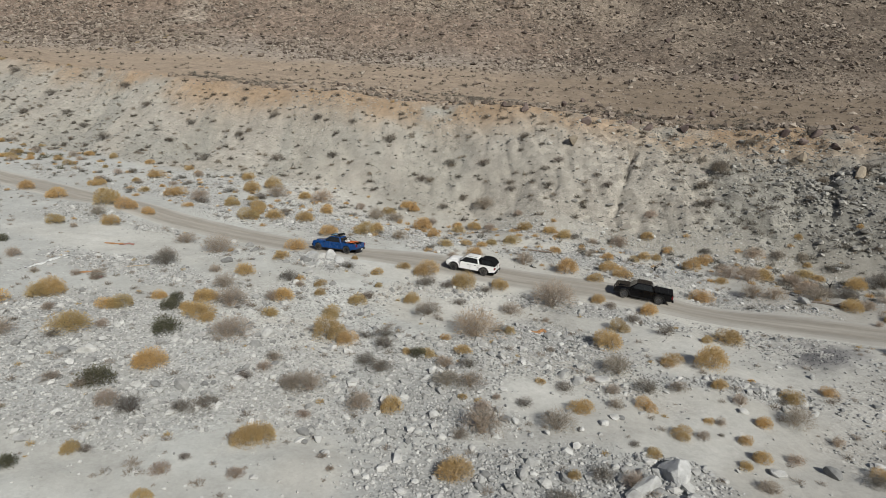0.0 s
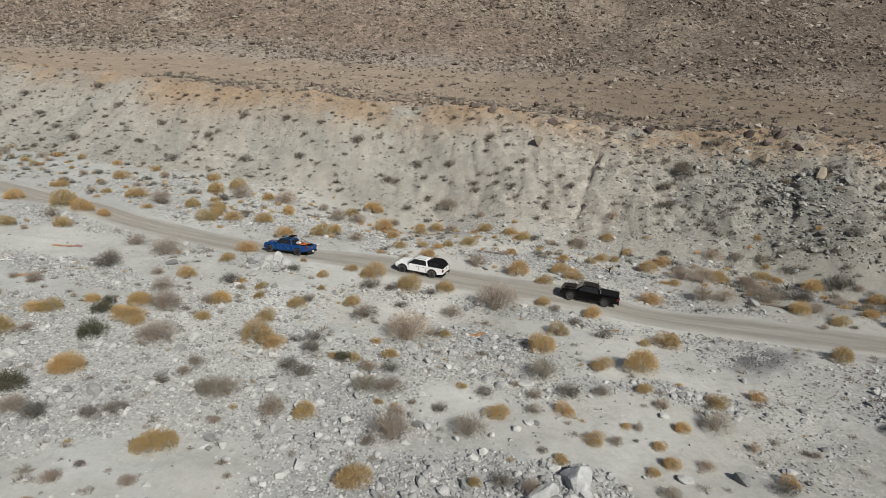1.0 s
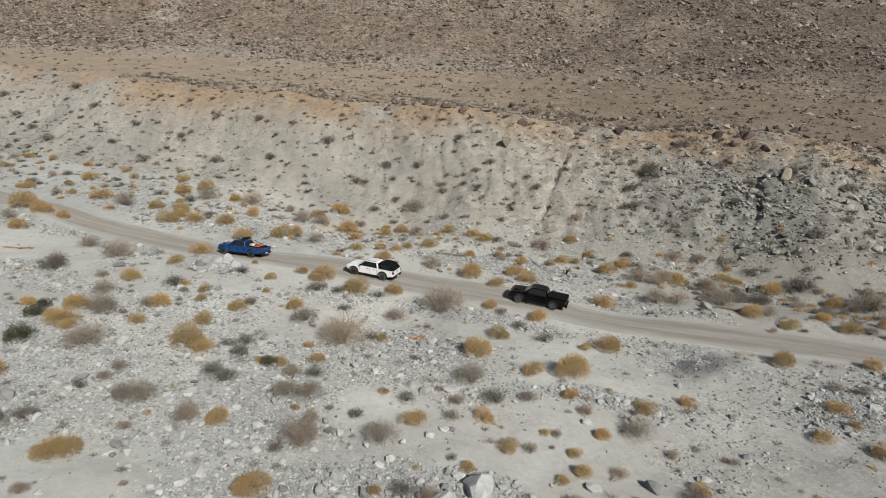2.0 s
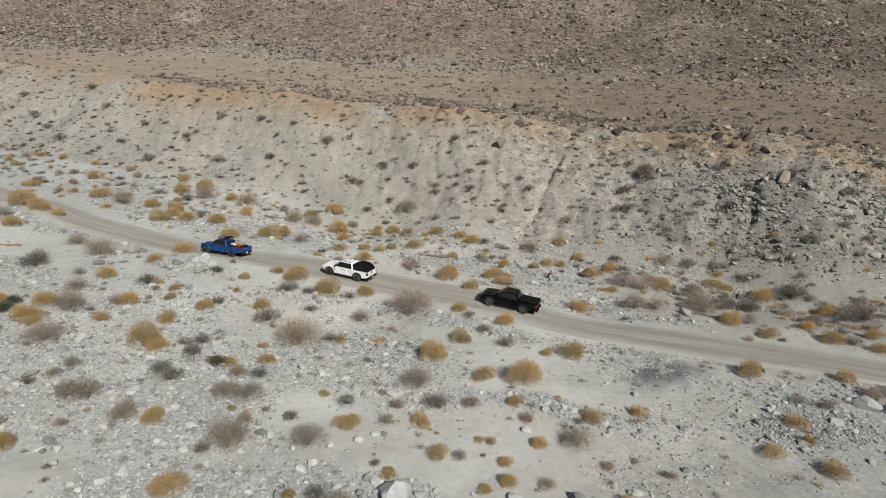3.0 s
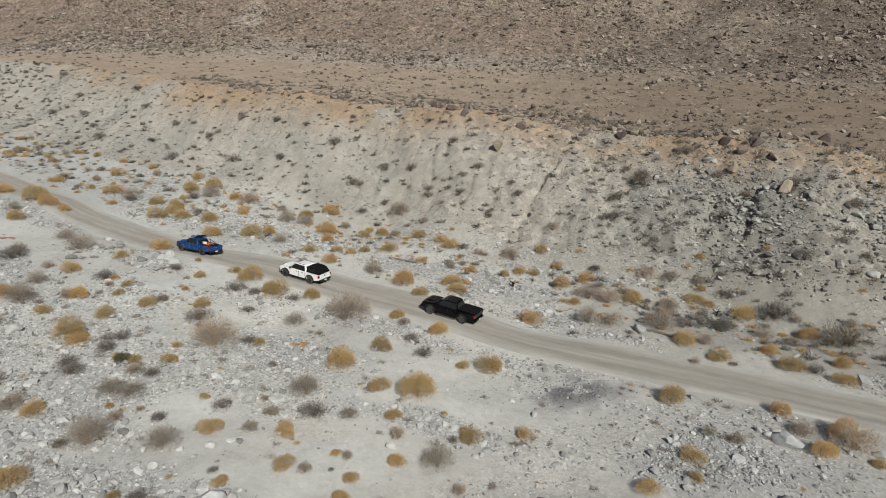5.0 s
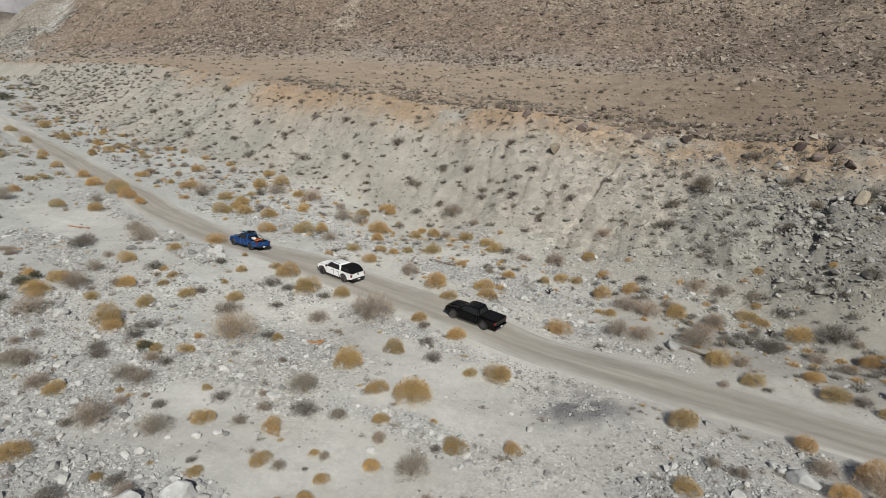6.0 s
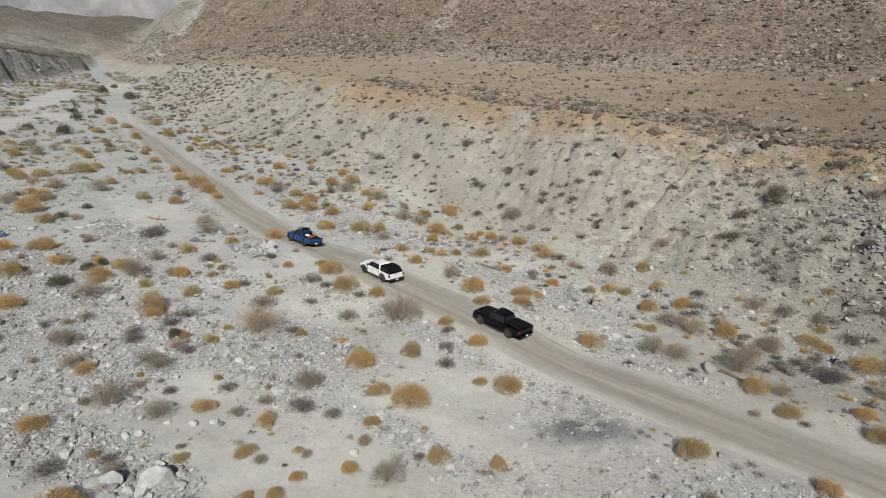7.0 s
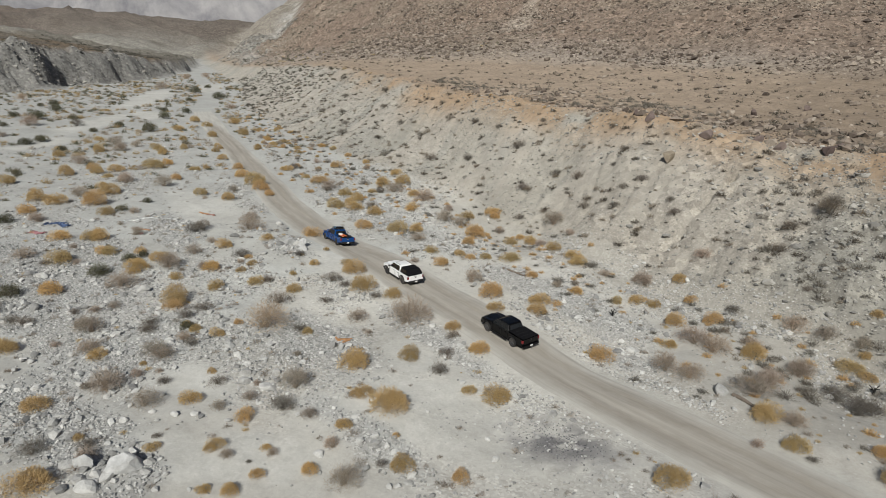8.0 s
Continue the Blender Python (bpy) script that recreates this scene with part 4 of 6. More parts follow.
    part("rear_window", pane([(x - 0.03, y, z) for x, y, z in rw]), GLASS, thing, "dark rear window")
    part("hood", box(1.30, f - 0.30, -0.48, 0.48, hood - 0.01, hood + 0.10, 0.035, 0.08), coat, thing)
    part("grille", box(f - 0.05, f + 0.015, -wide + 0.46, wide - 0.46, 0.70, 0.96, 0.02), TRIM, thing, "black grille")
    part("front_bumper", box(f - 0.12, f + 0.10, -wide + 0.12, wide - 0.12, 0.42, 0.66, 0.05), spec["bumper"], thing)
    part("skid_plate", box(f - 0.20, f - 0.02, -0.45, 0.45, 0.32, 0.44, 0.02), STEEL, thing)
    part("rear_bumper", box(tail - 0.13, tail + 0.06, -wide + 0.06, wide - 0.06, 0.44, 0.62, 0.04), spec["bumper"], thing)
    part("licence_plate", box(tail - 0.14, tail - 0.128, -0.16, 0.16, 0.48, 0.60, 0), PLATE, thing, "plain white licence plate")
    part("badge", box(tail - 0.012, tail, -0.11, 0.11, 0.92, 0.98, 0), spec["badge"], thing)
    part("gate_handle", box(tail - 0.02, tail, -0.12, 0.12, 1.04, 1.10, 0.008), TRIM, thing)
    part("tow_hitch", joined(tube((tail - 0.25, 0, 0.42), (tail + 0.1, 0, 0.42), 0.03), tube((tail - 0.22, 0, 0.42), (tail - 0.22, 0, 0.50), 0.03)), STEEL, thing)
    part("antenna", tube((1.15, -wide + 0.16, belt), (1.05, -wide + 0.16, belt + 0.5), 0.006, 5), TRIM, thing)
    return thing


def road_top(x, y):
    return ground_z(x, y) + 0.07


def park(thing, x, y, heading, axle):
    """Stand a truck with its wheels on the track."""
    c, s = math.cos(radians(heading)), math.sin(radians(heading))
    zf, zr = road_top(x + c * axle, y + s * axle), road_top(x - c * axle, y - s * axle)
    zl, zr2 = road_top(x - s * 0.8, y + c * 0.8), road_top(x + s * 0.8, y - c * 0.8)
    pitch = math.degrees(math.atan2(zf - zr, 2 * axle))
    roll = math.degrees(math.atan2(zl - zr2, 1.6))
    thing.matrix_basis = pose(x, y, (zf + zr) / 2, 0, 0, heading) @ pose(0, 0, 0, 0, -pitch, 0) @ pose(0, 0, 0, roll, 0, 0)
    return thing



# ---- plants ----
def sprigs(rng, points, ways, long, wide):
    """Fine pointed sprigs, a narrow triangle each, from points along ways."""
    n = len(points)
    side = np.cross(ways, rng.normal(size=(n, 3)))
    side /= np.linalg.norm(side, axis=1)[:, None] + 1e-9
    a, b = points - side * wide[:, None] / 2, points + side * wide[:, None] / 2
    v = np.stack([a, b, points + ways * long[:, None]], 1).reshape(-1, 3)
    return v, np.arange(3 * n).reshape(-1, 3)


def dome(rng, count, flat, lobes):
    """Points and outward ways in a clump made of several lobes of a unit shrub."""
    at = np.stack([rng.uniform(-0.38, 0.38, lobes), rng.uniform(-0.38, 0.38, lobes), rng.uniform(0.15, 0.36, lobes)], 1)
    at[0] = (0, 0, 0.2)
    size = rng.uniform(0.40, 0.62, lobes)
    size[0] = 0.68
    k = rng.integers(0, lobes, count)
    d = rng.normal(size=(count, 3))
    d[:, 2] = np.abs(d[:, 2]) - 0.25
    d /= np.linalg.norm(d, axis=1)[:, None]
    r = size[k] * rng.uniform(0.35, 1.0, count) ** 0.6
    p = at[k] + d * r[:, None]
    p[:, 2] = np.maximum(p[:, 2] * flat, 0.01)
    w = d + 0.8 * rng.normal(size=(count, 3)) + np.array([0, 0, 0.3])
    w /= np.linalg.norm(w, axis=1)[:, None]
    return p, w


def stalks(rng, count, high, reach, thick):
    """Stems from the root outwards, three-sided and tapering, with a fork each."""
    vs, fs, base = [], [], 0
    for s in range(count):
        a = rng.uniform(0, 2 * np.pi)
        lean = rng.uniform(0.15, 1.0) * reach
        start = np.array([rng.normal() * 0.06, rng.normal() * 0.06, -0.05])
        mid = start + np.array([math.cos(a) * lean * 0.45, math.sin(a) * lean * 0.45, high * rng.uniform(0.4, 0.6)])
        ends = [start + np.array([math.cos(a + k) * lean, math.sin(a + k) * lean, high * rng.uniform(0.65, 1.0)]) for k in (-0.35, 0.4)]
        for p, q, t0, t1 in ((start, mid, thick, thick * 0.7), (mid, ends[0], thick * 0.7, thick * 0.2), (mid, ends[1], thick * 0.7, thick * 0.2)):
            for c, t in ((p, t0), (q, t1)):
                for k in range(3):
                    vs.append(c + t * np.array([math.cos(2.1 * k), math.sin(2.1 * k), 0]))
            for k in range(3):
                j = (k + 1) % 3
                fs += [(base + k, base + j, base + 3 + j), (base + k, base + 3 + j, base + 3 + k)]
            base += 6
    return np.array(vs), np.array(fs)


def shrub(name, label, seed, leaf, stem, blades, flat, lobes, long, wide, stems, reach):
    """A unit shrub: one mesh of fine foliage with its stems under it."""
    rng = np.random.default_rng(seed)
    p, w = dome(rng, blades, flat, lobes)
    v, f = sprigs(rng, p, w, rng.uniform(0.6, 1.3, blades) * long, rng.uniform(0.7, 1.3, blades) * wide)
    root = tagged(new(name, sheet(name, v, f, leaf)), label, "shrub", "desert shrubs")
    sv, sf = stalks(rng, stems, flat * 0.85, reach, 0.008)
    twigs = new("woody_base", sheet("woody_base", sv, sf, stem))
    twigs.parent = root
    return root


def shrub_kinds(kind):
    if kind == "gold":
        return [shrub("golden_bush", "rounded golden dry bush rooted in the gravel", 10 + i, GOLD, TWIG, 3600, 0.92, 3 + i % 3, 0.11, 0.017, 8, 0.7) for i in range(5)]
    if kind == "straw":
        return [shrub("straw_bush", "bleached straw-grey twiggy bush on the wash", 30 + i, STRAW, STRAW, 1500, 0.95, 6 + i % 2, 0.2, 0.012, 40, 0.85) for i in range(4)]
    if kind == "dead":
        return [shrub("dead_bush", "dead dark grey brush with bare tangled twigs", 50 + i, TWIG, TWIG, 950, 0.78, 6, 0.22, 0.012, 44, 0.95) for i in range(4)]
    return [shrub("green_bush", "olive green creosote bush with thin grey stems", 70 + i, OLIVE, TWIG, 1800, 1.0, 7, 0.11, 0.03, 24, 0.8) for i in range(3)]


def plant(kind, *lists):
    """Set out shrubs at x, y with their half width; each is a copy of one of a few shapes."""
    shapes = shrub_kinds(kind)
    rng = random.Random(kind)
    first = set()
    for rows in lists:
        for (x, y, r), z in zip(rows, ground_under(rows)):
            n = rng.randrange(len(shapes))
            tall = rng.uniform(0.9, 1.3)
            size = (1.55 if kind == "gold" else 1.5) * r
            m = pose(x, y, z - 0.03, 0, 0, rng.uniform(0, 360))
            if n in first:
                ob = copy_thing(shapes[n], m)
            else:
                first.add(n)
                ob = shapes[n]
                ob.matrix_basis = m
            ob.scale = (size, size * rng.uniform(0.85, 1.1), size * tall)
    for n, ob in enumerate(shapes):
        if n not in first:
            for o in (*ob.children_recursive, ob):
                bpy.data.objects.remove(o)


def flat_share(x, y):
    z, bank, shelf, mountain, cliff, plateau, off = land(x, y, False)
    return (1 - bank) * (1 - shelf) * (1 - mountain) * (1 - cliff) * (1 - plateau) * step(3.4, 5.0, off) * (1 - 0.8 * patches(SANDY, x, y))


def foot_share(x, y):
    toward = y - smooth_line(FOOT, x)
    return flat_share(x, y) * np.exp(-(np.maximum(-toward - 4, 0) / 13) ** 2)


def upstream_share(x, y):
    return flat_share(x, y) * (1 - 0.92 * patches(SANDY, x, y)) * (0.25 + 0.75 * step(-0.1, 0.2, rough(x, y, 18, 3, 201)))


def any_bank_share(x, y):
    return land(x, y, False)[1]


def foot_or_bank(x, y):
    return np.clip(land(x, y, False)[1] + foot_share(x, y), 0, 1) * (0.25 + 0.75 * step(-0.05, 0.2, rough(x, y, 7, 3, 207)))


def high_share(x, y):
    z, bank, shelf, mountain, cliff, plateau, off = land(x, y, False)
    return np.clip(0.6 * shelf + mountain + plateau, 0, 1) * (0.3 + 0.7 * step(-0.1, 0.2, rough(x, y, 25, 3, 205)))


def self_sown(seed, count, box, share, small, large):
    """Places for shrubs that have seeded themselves at random: x, y, half width."""
    rng = np.random.default_rng(seed)
    x, y = strewn(rng, count, box, share)
    return [(float(a), float(b), float(r)) for a, b, r in zip(x, y, rng.uniform(small, large, count))]


# where the shrubs stand: x, y, half width
GOLD_SHRUBS = [(10.0, 26.1, 1.11), (-14.3, 27.3, 0.44), (6.9, 30.3, 0.34), (0.7, 30.5, 0.91), (-19.5, 30.7, 0.46), (24.2, 32.1, 0.46), (16.8, 32.2, 0.35), (11.7, 32.3, 0.41), (-10.8, 32.4, 0.75), (18.1, 32.9, 0.47), (-10.2, 33.0, 0.74), (17.9, 34.8, 0.41), (14.0, 34.8, 0.56), (36.9, 36.1, 0.67), (-3.1, 36.5, 0.63), (16.5, 36.7, 0.31), (8.7, 36.8, 0.68), (20.1, 36.9, 0.46), (1.2, 37.7, 0.29), (12.8, 37.8, 0.54), (34.3, 37.9, 0.58), (36.9, 39.4, 0.44), (6.5, 39.9, 0.30), (-19.4, 40.4, 1.05), (23.8, 40.8, 0.64), (18.9, 41.0, 0.54), (37.2, 41.4, 0.69), (27.1, 42.1, 0.51), (21.8, 42.6, 0.24), (48.3, 43.5, 0.48), (-1.1, 43.7, 0.52), (-2.6, 43.8, 0.37)]
GOLD_SHRUBS_B = [(1.6, 43.9, 0.59), (45.4, 44.1, 0.71), (19.6, 44.2, 1.19), (-27.1, 44.6, 1.23), (16.8, 44.9, 0.70), (-7.1, 45.4, 0.69), (-8.7, 46.3, 1.10), (47.6, 46.9, 0.89), (0.2, 47.0, 0.35), (-18.3, 48.0, 0.58), (13.0, 48.2, 1.03), (-35.3, 48.4, 1.05), (37.0, 48.8, 0.97), (-19.1, 49.0, 1.10), (-26.5, 49.1, 0.70), (44.4, 49.2, 0.66), (-25.6, 49.4, 0.75), (-20.5, 49.8, 0.64), (-14.0, 50.0, 0.55), (5.5, 50.1, 0.46), (21.9, 50.6, 0.49), (-33.0, 50.8, 1.02), (23.9, 51.0, 1.03), (-9.4, 51.3, 0.69), (-19.8, 51.7, 0.84), (-32.3, 51.7, 1.06), (-52.2, 51.8, 1.07), (-23.7, 51.8, 0.56), (14.9, 52.1, 0.77), (-20.0, 52.6, 0.70), (-14.0, 54.1, 0.91), (-7.5, 55.0, 0.78)]
GOLD_SHRUBS_C = [(-11.0, 55.8, 0.51), (-2.8, 56.0, 0.70), (-59.3, 56.0, 1.31), (51.1, 56.1, 0.79), (-54.3, 56.6, 1.28), (18.9, 56.7, 0.78), (-73.3, 57.3, 1.26), (-11.4, 57.6, 0.53), (47.7, 57.6, 0.95), (42.2, 57.7, 0.68), (-43.7, 58.5, 0.93), (-6.0, 58.7, 0.34), (-13.4, 58.7, 0.44), (14.7, 58.8, 0.67), (-18.5, 59.3, 0.80), (52.4, 59.5, 0.69), (-50.0, 60.1, 1.51), (46.6, 60.2, 0.61), (39.8, 60.2, 0.95), (47.1, 60.6, 0.61), (2.1, 60.7, 1.15), (5.6, 61.4, 0.80), (-6.5, 62.2, 0.51), (-1.6, 63.5, 1.15), (26.5, 63.6, 0.97), (-16.3, 63.7, 0.64), (15.7, 64.2, 0.72), (-4.0, 64.6, 0.64), (-54.9, 64.8, 1.37), (-60.2, 66.2, 0.84), (19.0, 66.2, 0.85), (-9.3, 66.7, 0.33)]
GOLD_SHRUBS_D = [(-74.5, 67.1, 1.18), (13.2, 67.2, 1.19), (52.8, 68.4, 0.75), (18.1, 68.5, 0.88), (30.6, 68.7, 0.60), (-67.3, 70.8, 0.81), (-71.2, 71.0, 1.01), (-16.5, 71.0, 1.00), (36.8, 71.7, 1.02), (3.6, 71.9, 0.82), (48.1, 72.3, 1.07), (-76.1, 72.8, 1.05), (-44.9, 73.9, 0.90), (19.3, 74.0, 0.59), (29.5, 74.3, 0.88), (-38.7, 74.5, 1.00), (0.3, 74.5, 0.73), (-71.3, 74.5, 1.22), (45.1, 74.8, 0.64), (-93.9, 74.9, 0.94), (13.4, 75.3, 0.66), (43.8, 75.4, 0.87), (22.9, 75.7, 0.54), (4.6, 76.4, 0.56), (44.6, 76.8, 0.48), (2.7, 77.0, 0.62), (24.6, 77.0, 0.67), (31.9, 77.3, 0.79), (5.9, 77.6, 0.63), (26.3, 77.6, 0.62), (-57.9, 77.8, 0.99), (51.2, 78.1, 0.48)]
GOLD_SHRUBS_E = [(-14.1, 78.2, 1.03), (8.6, 79.0, 0.95), (44.8, 80.1, 0.56), (-9.8, 80.2, 1.18), (-69.2, 80.3, 1.74), (28.7, 81.3, 0.64), (-37.3, 81.3, 0.75), (-40.4, 81.8, 1.23), (15.6, 82.1, 0.85), (-8.5, 82.6, 0.94), (-43.6, 83.3, 1.53), (-94.7, 83.3, 1.10), (26.8, 83.5, 0.72), (14.0, 83.9, 0.87), (-25.4, 84.0, 1.18), (-70.7, 84.1, 0.90), (-1.2, 84.6, 0.89), (-62.5, 84.7, 0.77), (-18.5, 85.1, 1.12), (11.1, 85.2, 0.82), (-22.2, 85.4, 1.12), (-62.8, 87.3, 0.59), (-34.6, 87.3, 0.65), (-52.4, 87.7, 1.22), (-2.9, 88.5, 1.29), (-25.6, 89.2, 0.95), (2.4, 89.9, 0.87), (-29.6, 90.5, 0.97), (-110.1, 91.1, 0.97), (-84.0, 91.2, 0.99), (4.5, 91.4, 0.81), (-16.7, 91.4, 0.82)]
GOLD_SHRUBS_F = [(-59.1, 91.6, 1.09), (2.1, 92.6, 0.67), (-39.0, 93.5, 1.24), (-89.5, 93.7, 1.26), (-8.1, 94.4, 0.99), (-43.8, 94.9, 0.71), (-69.5, 95.9, 0.96), (-4.3, 96.4, 0.70), (-52.6, 97.0, 0.60), (-5.4, 97.2, 1.02), (-20.8, 97.5, 1.03), (-85.9, 97.5, 0.92), (-51.7, 97.8, 0.73), (-29.2, 99.5, 1.38), (-26.6, 101.9, 1.24), (-81.7, 103.2, 0.93), (-97.3, 104.9, 1.00), (-46.5, 105.4, 1.18), (-31.8, 105.7, 0.99), (-75.3, 109.1, 0.94), (-112.4, 113.1, 1.23), (-98.7, 113.7, 1.18), (-76.8, 117.7, 0.99), (-95.3, 120.5, 1.20), (-116.3, 124.2, 1.31), (-126.7, 127.6, 1.37), (-115.8, 133.3, 1.35)]
STRAW_SHRUBS = [(9.7, 29.3, 0.60), (-10.5, 29.3, 0.47), (-14.2, 29.3, 0.50), (17.1, 30.1, 0.58), (-5.9, 30.4, 0.22), (20.2, 33.4, 0.50), (-25.0, 33.7, 0.23), (2.3, 34.3, 1.12), (6.7, 34.6, 0.83), (15.4, 34.7, 0.38), (27.4, 35.1, 0.35), (-19.8, 35.3, 0.74), (23.9, 35.5, 0.38), (-8.3, 35.7, 0.38), (25.6, 36.4, 0.24), (2.5, 36.6, 0.47), (17.2, 36.6, 0.34), (-22.3, 36.8, 0.45), (-5.3, 36.8, 0.89), (22.3, 37.4, 0.86), (-24.3, 37.4, 0.52), (10.8, 37.4, 0.44), (3.4, 37.7, 0.29), (-8.6, 38.7, 1.07), (-9.7, 38.7, 0.80), (1.7, 39.0, 0.86), (0.3, 39.2, 0.87), (19.6, 39.2, 0.49), (11.2, 39.6, 0.50), (16.0, 40.7, 0.57), (-12.1, 40.8, 0.46), (10.1, 41.2, 0.31)]
STRAW_SHRUBS_B = [(0.1, 41.8, 0.60), (-11.8, 42.3, 0.58), (12.3, 42.7, 1.10), (-31.3, 42.8, 1.02), (40.2, 43.6, 0.52), (38.7, 44.3, 0.46), (-15.9, 45.2, 1.36), (47.6, 45.2, 1.12), (-25.3, 45.6, 0.54), (45.0, 46.5, 0.77), (8.2, 46.5, 0.35), (-30.4, 47.7, 0.56), (2.5, 48.0, 1.52), (-46.4, 50.6, 1.02), (-17.6, 51.5, 1.40), (-14.8, 53.7, 0.64), (9.0, 54.0, 0.31), (-30.6, 55.5, 0.70), (6.0, 55.6, 0.87), (-19.6, 55.9, 0.85), (-33.0, 56.4, 0.42), (40.1, 56.5, 0.40), (-36.9, 56.6, 0.42), (-13.1, 57.2, 0.43), (10.2, 57.7, 1.88), (-21.5, 59.6, 0.55), (41.6, 60.6, 0.76), (-41.7, 61.0, 0.70), (-57.9, 61.5, 1.44), (33.8, 63.5, 1.01), (31.8, 64.0, 1.12), (38.5, 64.2, 1.35)]
STRAW_SHRUBS_C = [(-23.6, 66.7, 1.56), (39.0, 66.8, 1.16), (48.8, 68.0, 0.85), (56.8, 69.0, 0.64), (34.0, 69.8, 1.32), (9.0, 70.2, 1.02), (1.0, 70.4, 0.52), (32.1, 70.6, 1.34), (-28.6, 70.8, 1.01), (52.4, 70.9, 0.55), (-61.5, 71.1, 1.31), (40.3, 72.0, 0.94), (-42.1, 72.7, 0.47), (40.5, 73.0, 0.98), (-54.6, 73.6, 1.38), (36.4, 74.0, 0.82), (17.1, 74.1, 0.53), (-84.5, 74.3, 1.50), (44.1, 77.5, 0.78), (-42.0, 78.0, 0.92), (41.4, 78.0, 0.85), (-129.0, 78.2, 0.98), (38.7, 78.8, 1.05), (-5.5, 79.0, 0.90), (19.3, 81.6, 0.65), (55.2, 81.7, 0.49), (23.2, 83.4, 1.19), (28.1, 86.8, 0.88), (-93.9, 87.8, 1.46), (6.7, 90.2, 0.80), (-145.0, 90.4, 2.19), (-6.6, 90.6, 1.10)]
STRAW_SHRUBS_D = [(10.6, 90.6, 0.65), (-9.5, 90.7, 1.18), (-101.8, 90.8, 1.41), (-34.9, 91.7, 1.21), (-95.5, 91.9, 1.04), (-1.5, 93.0, 0.68), (6.1, 94.9, 1.51), (-12.2, 95.4, 0.85), (-18.4, 97.0, 1.42), (-25.2, 97.5, 1.35), (-222.6, 120.6, 1.71), (-146.7, 155.2, 1.60), (-240.8, 186.4, 2.63), (-306.0, 242.0, 2.12), (-315.1, 261.5, 2.23)]
DEAD_SHRUBS = [(6.0, 28.0, 0.86), (8.3, 30.2, 0.65), (-13.5, 30.5, 0.30), (-18.8, 30.8, 0.38), (23.6, 31.4, 0.64), (10.8, 33.1, 0.31), (0.9, 33.7, 0.55), (-18.3, 34.8, 0.79), (-15.5, 35.3, 0.59), (16.7, 35.3, 0.18), (-14.3, 35.7, 0.80), (5.1, 37.1, 0.50), (8.0, 39.4, 0.60), (-12.9, 39.4, 0.48), (22.8, 40.1, 0.36), (13.8, 40.4, 0.87), (-4.3, 41.2, 0.84), (1.8, 41.5, 0.60), (-5.5, 42.2, 0.76), (-27.8, 43.4, 0.55), (-4.2, 44.8, 0.76), (-31.5, 45.3, 0.31), (-4.4, 46.9, 0.79), (-5.9, 47.1, 0.53), (4.5, 50.1, 0.62), (18.6, 51.4, 0.71), (-1.3, 52.7, 1.14), (16.9, 54.7, 0.62), (-6.7, 56.0, 0.61), (1.5, 56.1, 0.56), (43.2, 57.0, 0.40), (49.5, 57.4, 0.76)]
DEAD_SHRUBS_B = [(15.6, 57.5, 0.51), (-14.3, 58.4, 0.98), (0.3, 60.0, 0.69), (-1.6, 60.1, 0.84), (4.2, 60.4, 0.54), (-27.0, 61.0, 1.24), (-27.2, 62.2, 1.02), (-9.4, 62.7, 0.67), (55.4, 66.2, 1.84), (50.9, 66.4, 0.93), (41.2, 68.9, 0.73), (44.8, 69.2, 1.02), (45.6, 70.1, 1.10), (43.2, 70.7, 1.00), (50.8, 71.8, 1.51), (59.7, 74.9, 0.62), (51.8, 75.1, 0.52), (16.4, 75.5, 0.66), (54.1, 75.5, 0.86), (47.0, 75.5, 0.65), (33.6, 75.6, 0.54), (18.0, 76.4, 0.49), (57.9, 76.4, 0.63), (53.3, 77.3, 0.41), (33.3, 80.1, 0.82), (60.6, 81.1, 0.79), (39.0, 82.3, 0.51), (17.1, 82.7, 0.72), (56.2, 83.1, 0.50), (47.9, 83.7, 0.64), (35.8, 86.3, 0.87), (50.7, 86.5, 0.92)]
DEAD_SHRUBS_C = [(-21.3, 87.8, 0.79), (36.3, 89.4, 0.89), (19.6, 90.1, 0.57), (23.4, 91.5, 0.78), (15.2, 93.4, 0.66), (-45.6, 94.3, 0.55), (10.1, 95.7, 0.76), (-0.0, 96.1, 0.85), (3.1, 97.7, 0.62), (-138.5, 99.6, 1.82), (-2.0, 102.1, 0.73)]
GREEN_SHRUBS = [(-21.6, 29.0, 0.46), (-21.4, 37.5, 1.07), (-1.8, 43.3, 0.57), (-20.6, 45.6, 1.07), (-49.0, 47.9, 1.01), (-21.7, 49.4, 0.79), (-21.9, 51.2, 0.53), (-43.8, 60.6, 0.80), (-80.2, 61.7, 0.81), (-45.2, 65.2, 0.61), (-115.4, 77.5, 1.50), (-99.7, 78.2, 0.98), (-117.4, 81.5, 1.43), (-147.3, 85.3, 1.08), (-164.7, 94.9, 1.34), (-156.4, 97.4, 2.05), (-125.2, 97.4, 1.06), (-149.3, 104.0, 1.32), (-129.2, 106.2, 1.12), (-116.0, 107.3, 1.75), (-173.0, 110.1, 1.62), (-194.1, 114.2, 1.04), (-193.7, 118.5, 1.58), (-138.0, 124.7, 1.55), (-157.4, 136.6, 1.37), (-148.9, 139.3, 1.52), (-181.4, 161.8, 1.18), (-187.0, 178.3, 2.52), (-214.1, 186.1, 2.04), (-237.6, 208.9, 1.51)]
